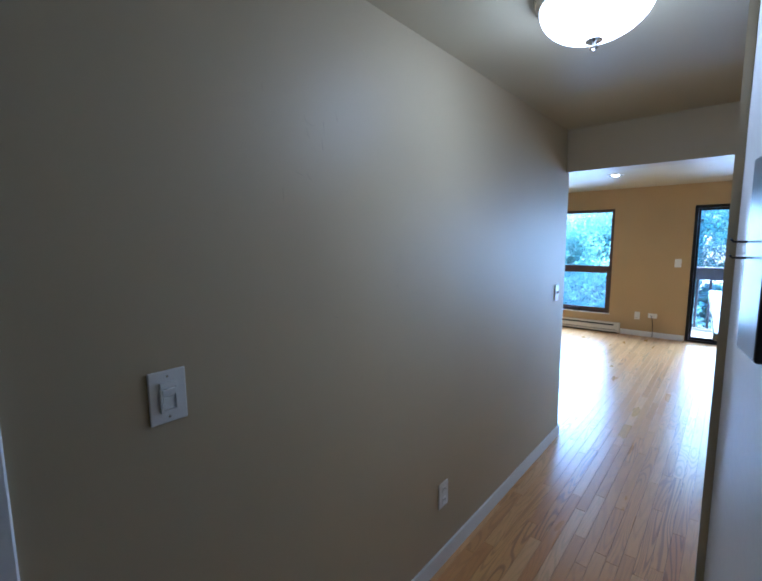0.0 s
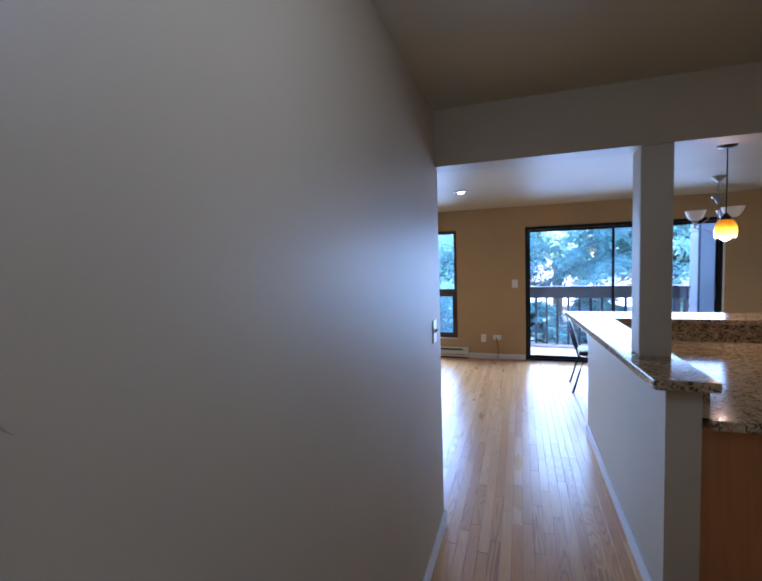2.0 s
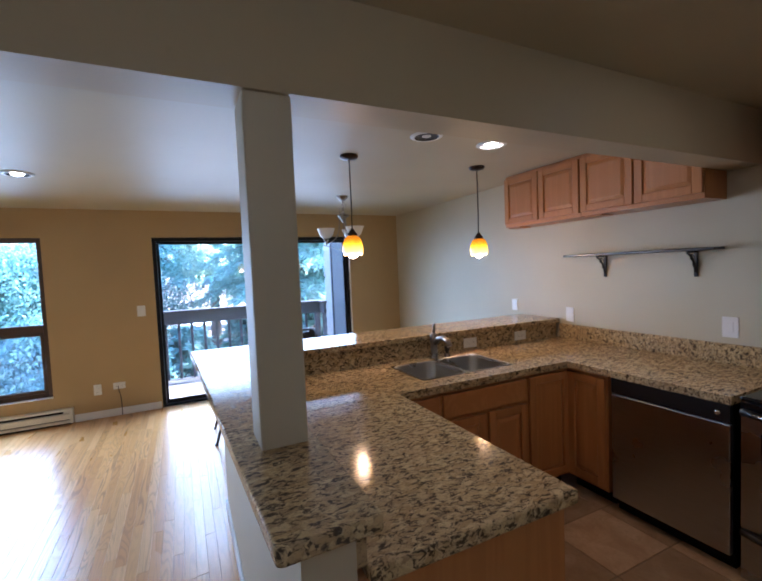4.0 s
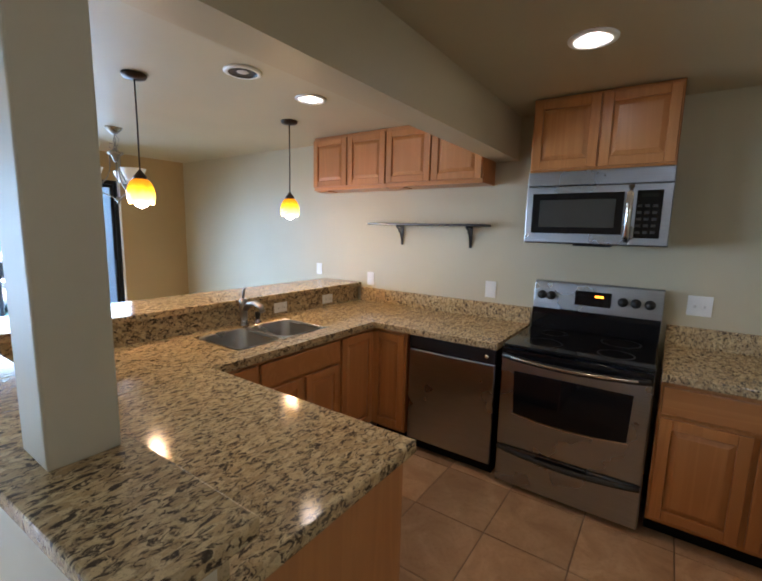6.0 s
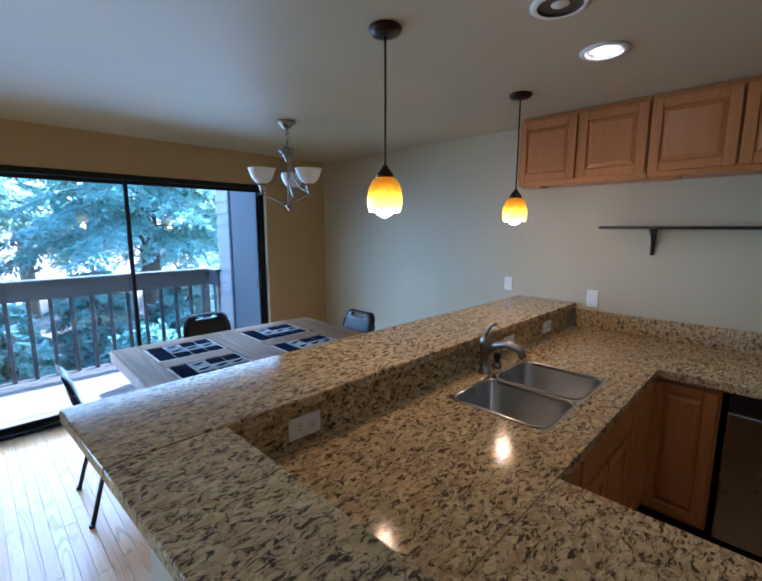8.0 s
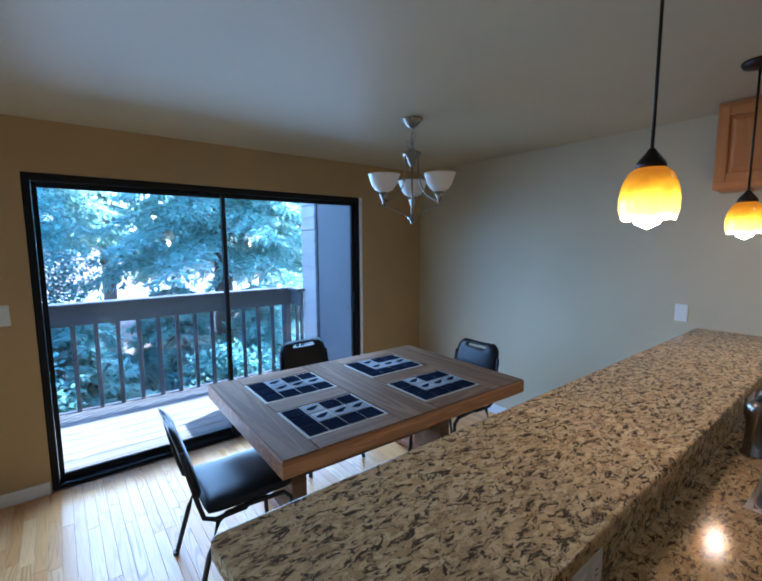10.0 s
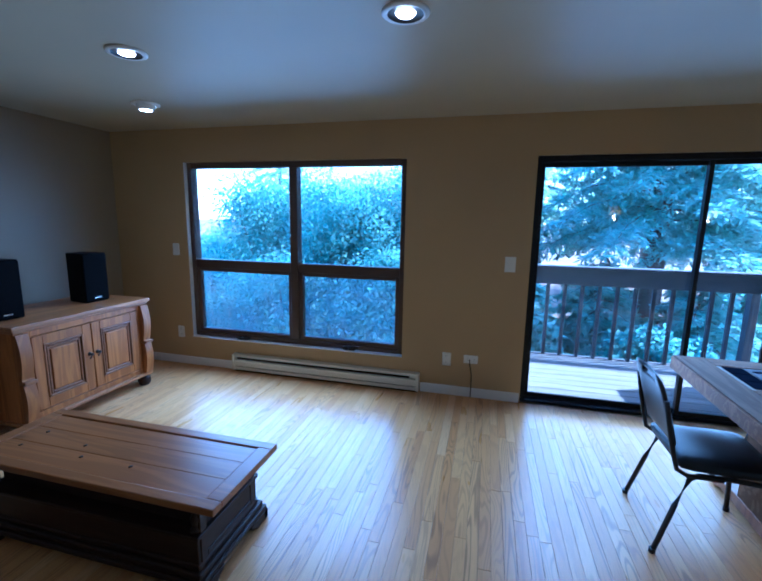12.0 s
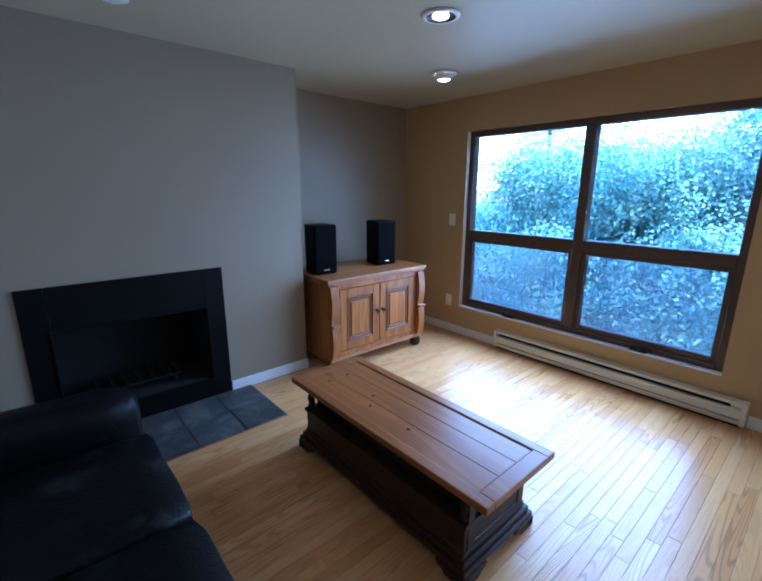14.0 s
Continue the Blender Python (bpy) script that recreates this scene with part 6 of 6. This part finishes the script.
def stack_chair():
    """Built facing +x, with its origin on the floor under the seat's middle."""
    c = thing("stacking_chair", 0.0, 0.0, 0.0, "black vinyl stacking chair with a black tube frame", "chair", group="chairs round the table")
    soft("seat", -0.205, 0.205, -0.205, 0.205, 0.415, 0.470, c, 0.022, 0.028, M_VINYL, "padded black vinyl seat")
    n, m = 12, 14
    bm = bmesh.new()

    def back_point(u, v, d):
        # u across, v up; the panel narrows and its top corners are rounded
        z = 0.50 + 0.335 * v
        x = -0.225 - 0.075 * v - 0.02 * v * v + 0.018 * (1 - u * u)
        w = 0.205 - 0.012 * v
        if v > 0.8:
            w -= 0.05 * ((v - 0.8) / 0.2) ** 2.2
        if v < 0.12:
            w -= 0.03 * ((0.12 - v) / 0.12) ** 2
        return Vector((x + d, u * w, z))
    grid = {}
    for side, d in ((0, 0.014), (1, -0.010)):
        for i in range(n + 1):
            for j in range(m + 1):
                u = -1 + 2 * i / n
                v = j / m
                edge = min(1 - abs(u), v * 1.3, (1 - v) * 1.3)
                t = min(1.0, edge / 0.12)
                grid[side, i, j] = bm.verts.new(back_point(u, v, d * math.sqrt(max(0.0, 1 - (1 - t) ** 2))))
    for side in (0, 1):
        for i in range(n):
            for j in range(m):
                if j == m - 2 and 3 <= i < n - 3:
                    continue          # the hand slot
                q = (grid[side, i, j], grid[side, i + 1, j], grid[side, i + 1, j + 1], grid[side, i, j + 1])
                f = bm.faces.new(q if side == 0 else q[::-1])
                f.smooth = True
    a, b = 3, n - 3
    rim = [(i, m - 2) for i in range(a, b)] + [(b, m - 2)] + [(i, m - 1) for i in range(b, a, -1)] + [(a, m - 1)]
    for k in range(len(rim)):
        p, q = rim[k], rim[(k + 1) % len(rim)]
        bm.faces.new((grid[0, p[0], p[1]], grid[0, q[0], q[1]], grid[1, q[0], q[1]], grid[1, p[0], p[1]]))
    bmesh.ops.remove_doubles(bm, verts=bm.verts[:], dist=0.0006)
    bmesh.ops.recalc_face_normals(bm, faces=bm.faces[:])
    part("backrest", bm, M_VINYL, c, "padded vinyl back with a hand slot")
    for s in (-1, 1):
        y = s * 0.20
        part("back_leg", tube([(-0.27, s * 0.225, 0.0), (-0.20, s * 0.208, 0.25), (-0.155, y, 0.385), (-0.12, y, 0.408), (0.0, y, 0.412)], 0.0115, 10), M_IRON, c, "black steel tube leg")
        part("front_leg", tube([(0.215, s * 0.222, 0.0), (0.20, s * 0.21, 0.22), (0.185, y, 0.37), (0.15, y, 0.405), (0.0, y, 0.412)], 0.0115, 10), M_IRON, c, "black steel tube leg")
        part("back_frame", tube([(-0.03, s * 0.205, 0.405), (-0.17, s * 0.21, 0.405), (-0.215, s * 0.212, 0.43), (-0.235, s * 0.207, 0.50), (-0.262, s * 0.203, 0.62), (-0.285, s * 0.198, 0.74)], 0.0105, 10), M_IRON, c)
        for x, yy in ((-0.27, 0.225), (0.215, 0.222)):
            part("rubber_tip", lathe([(0.015, -0.001), (0.015, 0.02)], 12, at=(x, s * yy, 0.001)), M_BLACKPL, c)
    part("cross_rail", tube([(-0.06, -0.2, 0.405), (-0.06, 0.2, 0.405)], 0.009, 8), M_IRON, c)
    return c


dining_table()
ch = stack_chair()
ch.matrix_basis = pose(0.845, 6.575, 0.0, 0, 0, -2)
copy_thing(ch, pose(1.70, 7.22, 0.0, 0, 0, -91))
copy_thing(ch, pose(2.44, 6.60, 0.0, 0, 0, 180))


# ---- outdoors ----
dk = structure("deck", box(-0.72, 2.62, YN + 0.16, 9.58, -0.30, -0.105), M_RAIL, "weathered wooden balcony deck", "deck")
nb = 11
for k in range(nb):
    y = YN + 0.165 + k * 0.1395
    part("plank", box(-0.75, 2.615, y, y + 0.133, -0.104, -0.066, 0.004), M_DECK, dk)
part("skirt_board", box(-0.75, 2.66, 9.60, 9.64, -0.32, -0.06, 0.004), M_RAIL, dk)


def railing():
    r = thing("deck_railing", 0.95, 9.56, -0.066, "weathered grey wooden deck railing with square balusters", "railing")
    z = 0.066
    part("cap_rail", box(-1.70, 1.69, -0.07, 0.07, 1.000 + z, 1.035 + z, 0.006), M_RAIL, r)
    part("top_rail", box(-1.68, 1.66, -0.045, -0.007, 0.815 + z, 0.999 + z, 0.005), M_RAIL, r)
    k = -1.60
    while k < 1.62:
        bm = box(k - 0.019, k + 0.019, 0.0, 0.038, -0.20 + z, 0.985 + z, 0.003)
        part("baluster", bm, M_RAILV, r)
        k += 0.187
    for x in (-1.62, 1.62):
        part("corner_post", box(x - 0.045, x + 0.045, 0.040, 0.13, -0.30 + z, 0.999 + z, 0.005), M_RAILV, r)
    # side returns
    part("side_cap", box(1.58, 1.71, -0.335, -0.072, 1.000 + z, 1.035 + z, 0.006), M_RAIL, r)
    part("side_rail", box(1.62, 1.655, -0.335, -0.047, 0.815 + z, 0.999 + z, 0.005), M_RAIL, r)
    for y in (-0.12, -0.25):
        part("baluster", box(1.656, 1.69, y - 0.019, y + 0.019, -0.20 + z, 0.985 + z, 0.003), M_RAILV, r)
    part("side_cap", box(-1.70, -1.57, -1.50, -0.072, 1.000 + z, 1.035 + z, 0.006), M_RAIL, r)
    for q in range(7):
        part("baluster", box(-1.66, -1.622, -0.20 - q * 0.19, -0.162 - q * 0.19, -0.20 + z, 0.999 + z, 0.003), M_RAILV, r)


M_RAILV = wood("grey_baluster_wood", (0.080, 0.090, 0.105), (0.040, 0.045, 0.052), 0.7, 'z', 1.0, vary=0.12)
railing()


def storage_closet():
    s = thing("storage_closet", 2.63, 8.62, -0.066, "pale lap-sided balcony storage closet with grey door", "closet")
    part("wall", box(0.02, 1.2, -0.565, 0.62, -2.2, 2.60), M_SIDING, s)
    for k in range(19):
        z = -0.2 + k * 0.145
        bm = prism([(-0.020, z), (0.019, z), (0.019, z + 0.15), (0.004, z + 0.15)], 0.0, 1.0, 'y')
        for v in bm.verts:
            v.co.x, v.co.y = v.co.x, 0.300 + v.co.y * 0.335
        part("siding_board", bm, M_SIDING, s)
    d = part("door", box(0.0, 0.019, -0.50, 0.245, 0.03, 2.10, 0.003), M_EXDOOR, s, "blue-grey painted flush door")
    part("door_knob", lathe([(0.012, -0.03), (0.026, -0.045), (0.0, -0.065)], 14, at=(0.0, -0.43, 1.0), axis='x', closed=False), M_CHROME, d)
    part("door_trim", box(-0.012, 0.019, 0.247, 0.298, 0.0, 2.16, 0.003), M_RAILV, s)
    part("door_trim", box(-0.012, 0.019, -0.50, 0.246, 2.105, 2.16, 0.003), M_RAILV, s)


storage_closet()
# overhang out of view, added so that direct sun misses the indoor floor
structure("balcony_soffit", box(-4.3, 4.0, YN + 0.16, 8.64, 2.48, 2.62), M_SIDING, "unseen pale overhang added to keep the sun off the room", "soffit")


def ground_sheet():
    xs = [-400, -200, -120, -80, -60] + [-45 + k * 2.0 for k in range(46)] + [60, 80, 120, 200, 400]
    ys = [-400, -100, -20, 0, 5, 7] + [8 + k * 1.6 for k in range(30)] + [70, 100, 180, 400, 900]
    bm = bmesh.new()
    vs = [[bm.verts.new((x, y, -2.1 + 1.1 * max(0, min(1, (y - 10) / 16)) + 0.18 * noise.noise((x * 0.3, y * 0.3, 0)))) for x in xs] for y in ys]
    for j in range(len(ys) - 1):
        for i in range(len(xs) - 1):
            f = bm.faces.new((vs[j][i], vs[j][i + 1], vs[j + 1][i + 1], vs[j + 1][i]))
            f.smooth = True
    structure("ground", bm, M_GROUND, "brown bark-covered ground sloping up from the house")


ground_sheet()
structure("road", box(-60, 60, 24.0, 31.0, -1.10, -0.84, 0.02), M_ROAD, "pale sunlit road beyond the trees", "road")


def cards(verts, faces, p, d, w, up):
    """Add one small pointed leaf from p along d."""
    s = d.cross(up)
    if s.length < 1e-5:
        s = Vector((1, 0, 0))
    s = s.normalized() * w
    i = len(verts)
    verts += [p, p + d * 0.5 + s, p + d, p + d * 0.5 - s]
    faces.append((i, i + 1, i + 2, i + 3))


def from_lists(name, verts, faces, mat, parent, label="", normals=None):
    me = bpy.data.meshes.new(name)
    me.from_pydata([tuple(v) for v in verts], [], faces)
    me.materials.append(mat)
    if normals:
        me.normals_split_custom_set_from_vertices([tuple(q) for q in normals for k in range(4)])
    ob = new(name, me)
    ob.parent = parent
    if label:
        ob["label"] = label
    return ob


def spruce(x, y, z, height, spread, seed, label="blue-green spruce tree with drooping needle boughs", dens=1.0, low=0.12):
    g = random.Random(seed)
    t = thing("spruce_tree", x, y, z, label, "tree")
    part("trunk", tube([(0, 0, -0.3), (0.03, 0.02, height * 0.3), (-0.02, 0.0, height * 0.65), (0, 0, height)], 0.02 * height + 0.02, 10, taper=0.12), M_BARK, t)
    limbs = bmesh.new()
    verts, faces, nrm = [], [], []
    n = int(95 * dens)
    for k in range(n):
        u = low + (0.97 - low) * k / n
        h = u * height
        a = k * 2.399 + g.uniform(-0.3, 0.3)
        L = spread * (1 - u) ** 0.75 * g.uniform(0.75, 1.1) + 0.15
        dr = Vector((math.cos(a), math.sin(a), 0))
        side = Vector((-dr.y, dr.x, 0))
        pts = [Vector((0, 0, h)) + dr * (L * q) + Vector((0, 0, L * (0.12 * q - 0.38 * q * q))) for q in (0, 0.33, 0.66, 1.0)]
        tube(pts, 0.018, 5, limbs, taper=0.25)
        m = int(30 * dens * (0.4 + L / spread))
        for i in range(m):
            q = 0.15 + 0.85 * (i + g.random()) / m
            p = Vector((0, 0, h)) + dr * (L * q) + Vector((0, 0, L * (0.12 * q - 0.38 * q * q)))
            tw = (0.34 * (1 - q) + 0.13) * L * g.uniform(0.5, 1.1)
            sd = side * (1 if i % 2 else -1)
            d0 = (sd * 0.8 + dr * 0.55 + Vector((0, 0, g.uniform(-0.55, 0.0)))).normalized()
            steps = max(3, int(tw / 0.065))
            for s in range(steps):
                c = p + d0 * (tw * s / steps) + Vector((0, 0, -0.25 * tw * (s / steps) ** 2))
                for r in range(4):
                    dd = (d0 * 0.7 + Vector((g.uniform(-1, 1), g.uniform(-1, 1), g.uniform(-0.9, 0.5)))).normalized() * g.uniform(0.10, 0.19)
                    cards(verts, faces, c, dd, 0.022, Vector((g.uniform(-1, 1), g.uniform(-1, 1), 1)))
                    nrm.append((dr * 0.5 + dd.normalized() * 0.5 + Vector((0, 0, 0.8))).normalized())
    part("limbs", limbs, M_BARK, t)
    from_lists("crown", verts, faces, M_SPRUCE, t, "", nrm)
    return t


def shrub(x, y, z, rx, ry, h, seed, n, mat, label, name="leafy_shrub", leaf=0.064):
    g = random.Random(seed)
    t = thing(name, x, y, z, label, "shrub")
    stems = bmesh.new()
    verts, faces, nrm = [], [], []
    clumps = []
    for k in range(64):
        a = g.uniform(0, 2 * math.pi)
        v = g.random() ** 0.7
        r = math.sqrt(g.random())
        w = 0.35 + 0.65 * math.sin(math.pi * min(0.95, 0.15 + v * 0.75))
        clumps.append(Vector((rx * r * w * math.cos(a), ry * r * w * math.sin(a), h * (0.12 + 0.85 * v))))
    for c in clumps[:26]:
        tube([(c.x * 0.1, c.y * 0.1, -0.2), (c.x * 0.45, c.y * 0.45, c.z * 0.5), tuple(c)], 0.022, 5, stems, taper=0.3)
    size = 0.24 * (rx + ry + h) / 3
    for k in range(int(n * 2.6)):
        c = clumps[k % len(clumps)]
        o = Vector((g.gauss(0, 1), g.gauss(0, 1), g.gauss(0, 0.8))).normalized() * size * g.uniform(0.55, 1.15)
        d = (o.normalized() + Vector((g.uniform(-1, 1), g.uniform(-1, 1), g.uniform(-1.2, 0.4)))).normalized() * leaf * g.uniform(0.6, 1.3)
        cards(verts, faces, c + o, d, leaf * 0.34, o.normalized() + Vector((g.uniform(-0.8, 0.8), g.uniform(-0.8, 0.8), g.uniform(0.0, 0.9))))
        nrm.append((o.normalized() + Vector((g.uniform(-0.35, 0.35), g.uniform(-0.35, 0.35), 0.25 + g.uniform(-0.2, 0.3)))).normalized())
    part("stems", stems, M_BARK, t)
    from_lists("foliage", verts, faces, mat, t, "", nrm)
    return t


def bare_bush(x, y, z, h, seed):
    g = random.Random(seed)
    t = thing("bare_bush", x, y, z, "leafless twiggy bush among the shrubs", "shrub")
    bm = bmesh.new()
    for k in range(60):
        a, l = g.uniform(0, 6.28), g.uniform(0.4, 1.0) * h
        p = Vector((0, 0, 0))
        d = Vector((0.4 * math.cos(a), 0.4 * math.sin(a), 1)).normalized()
        pts = [p]
        for s in range(4):
            p = p + d * l / 4
            d = (d + Vector((g.uniform(-0.35, 0.35), g.uniform(-0.35, 0.35), g.uniform(-0.1, 0.15)))).normalized()
            pts.append(p)
        tube(pts, 0.007, 4, bm, taper=0.3)
    part("twigs", bm, M_TWIG, t)


spruce(3.3, 14.6, -1.85, 12.0, 3.9, 11, dens=1.25, low=0.26)
spruce(7.0, 17.5, -1.6, 12.0, 3.6, 12, dens=1.1, low=0.2)
spruce(-0.4, 17.0, -1.5, 11.0, 3.4, 13, dens=1.1, low=0.30)
spruce(1.6, 21.5, -1.4, 11.0, 3.2, 15, dens=0.8, low=0.30)
spruce(5.6, 22.0, -1.4, 12.0, 3.4, 16, dens=0.8, low=0.2)
spruce(-16.0, 34.0, -1.2, 13.0, 4.0, 17, dens=0.8, low=0.16)
lab = "young blue-green spruce beyond the deck rail"
for k, (x, y, h, sp) in enumerate(((0.4, 12.2, 2.6, 1.5), (1.9, 13.2, 2.9, 1.7), (3.4, 12.6, 2.9, 1.6), (5.2, 14.0, 3.4, 1.9))):
    spruce(x, y, -2.0, h, sp, 80 + k, lab, 0.7, 0.05)
lab = "dense green leafy shrub outside the window"
for k, (x, y, rx, ry, h, n) in enumerate(((-2.6, 12.2, 1.5, 1.3, 4.3, 21000), (-4.7, 12.9, 1.6, 1.4, 4.5, 20000), (-7.0, 13.6, 1.6, 1.4, 3.1, 10000), (-0.9, 13.2, 1.4, 1.2, 5.2, 17000),
                                          (-3.6, 10.9, 1.2, 0.9, 2.9, 8000), (-5.6, 11.2, 1.2, 0.9, 2.8, 7000), (-1.7, 10.7, 1.0, 0.8, 3.0, 8000), (-9.2, 14.5, 1.9, 1.6, 2.7, 6000), (-4.6, 15.5, 2.0, 1.6, 4.6, 10000), (-9.5, 17.5, 2.2, 1.6, 2.9, 6000))):
    shrub(x, y, -2.15, rx, ry, h, 30 + k, n, M_LEAF, lab)
lab = "low green leafy shrub beyond the deck rail"
for k, (x, y, rx, ry, h, n) in enumerate(((2.3, 11.4, 0.8, 0.7, 1.9, 5000), (-0.5, 11.6, 0.8, 0.7, 2.1, 5000))):
    shrub(x, y, -2.1, rx, ry, h, 50 + k, n, M_LEAF, lab, leaf=0.09)
bare_bush(-5.2, 10.6, -2.1, 3.0, 71)
bare_bush(-4.4, 10.3, -2.1, 2.6, 72)


def far_house():
    h = thing("house", -10.0, 46.0, -1.0, "pale two-storey house with a grey hipped roof beyond the trees", "house")
    part("wall", box(-5, 5, -4, 4, -0.5, 5.4), M_SIDING, h)
    roof = bmesh.new()
    lo = [roof.verts.new(p) for p in ((-5.6, -4.6, 5.4), (5.6, -4.6, 5.4), (5.6, 4.6, 5.4), (-5.6, 4.6, 5.4))]
    hi = [roof.verts.new(p) for p in ((-2.2, 0, 7.6), (2.2, 0, 7.6))]
    for f in ((lo[0], lo[1], hi[1], hi[0]), (lo[2], lo[3], hi[0], hi[1]), (lo[1], lo[2], hi[1]), (lo[3], lo[0], hi[0]), (lo[3], lo[2], lo[1], lo[0])):
        roof.faces.new(f)
    part("roof", roof, M_ROOF, h)
    for x in (-3, 0, 3):
        w = part("window", box(x - 0.5, x + 0.5, -4.04, -4.0, 3.2, 4.5, 0.01), M_TRIM, h)
        part("pane", box(x - 0.42, x + 0.42, -4.06, -4.042, 3.28, 4.42), M_BLACKGL, w)


far_house()

# ---- floors, piece by piece ----
KX = 0.56                        # where oak meets kitchen tile


def oak_floor():
    floor = bpy.data.objects["floor"]
    g = random.Random(9)
    lengths = (0.45, 0.62, 0.80, 0.98, 1.20, 1.45)
    bw = 0.0572
    meshes = {}
    for L in lengths:
        meshes[L] = mesh_of(box(0.0005, bw - 0.0005, 0.0006, L - 0.0006, -0.0058, 0.0, 0.0007), M_OAK, "board")
    near = []
    verts, faces, nrm = [], [], []
    x = XW
    while x < XE - 0.005:
        y = -0.9 - g.random() * 0.9
        x1 = min(x + bw, XE)
        ymin, ymax = -0.9, YN + 0.03
        if x > KX:
            ymin = PY1
        if HX - 0.12 > x1 or x < HX - 0.14:
            ymin = max(ymin, HY)
        if x1 > PX0 + 0.03 and x < PX1:
            ymin = max(ymin, PY1)
        if x < HX - 0.03 and x1 > HX - 0.12:
            ymin = max(ymin, HY)
        if x < BRX:
            ymin = 6.2
        segs = []
        while y < ymax:
            L = g.choice(lengths)
            segs.append((y, y + L, L))
            y += L
        for a, b, L in segs:
            if b < ymin or a > ymax:
                continue
            whole = a >= ymin and b <= ymax and x1 - x > bw - 1e-6
            if whole and -0.42 < x < 0.6 and 3.0 < a < 7.9 and len(near) < 150 or whole and -2.0 < x <= -0.42 and 4.8 < a < 7.2 and len(near) < 300:
                near.append((x, a, L))
            else:
                a2, b2 = max(a, ymin), min(b, ymax)
                if b2 - a2 < 0.01:
                    continue
                i = len(verts)
                for zz, q in ((-0.0058, 0.0005), (-0.0007, 0.0005), (0.0, 0.0012)):
                    verts.extend([(x + q, a2 + q, zz), (x1 - q, a2 + q, zz), (x1 - q, b2 - q, zz), (x + q, b2 - q, zz)])
                for k in (0, 4):
                    for m in range(4):
                        faces.append((i + k + m, i + k + (m + 1) % 4, i + k + 4 + (m + 1) % 4, i + k + 4 + m))
                faces.append((i + 8, i + 9, i + 10, i + 11))
        x += bw
    rest = from_lists("oak_boards", verts, faces, M_OAK, floor)
    rest["kind"] = "stuff"
    for x, a, L in near:
        o = new("board", meshes[L])
        o.parent = floor
        o.location = (x, a, 0.0)


def kitchen_tiles():
    fl = structure("floor_kitchen", box(KX, XE, 1.81, PY1 - 0.05, -0.0058, 0.0005), M_GROUT, "brown ceramic kitchen floor tiles with dark joints", "floor")
    w, d = 0.435, 0.405
    me = mesh_of(box(0.003, w - 0.003, 0.003, d - 0.003, 0.0006, 0.006, 0.002), M_TILE, "tile")
    for i in range(-5, 2):
        for j in range(-4, 4):
            xa, ya = 2.63 + (i - 1) * w, 3.22 + j * d
            if xa < KX - 0.02 or xa + w > XE + 0.3 or ya < 1.80 or ya + d > 4.95:
                continue
            o = new("tile", me)
            o.parent = fl
            o.location = (xa, ya, 0.0)


oak_floor()
kitchen_tiles()
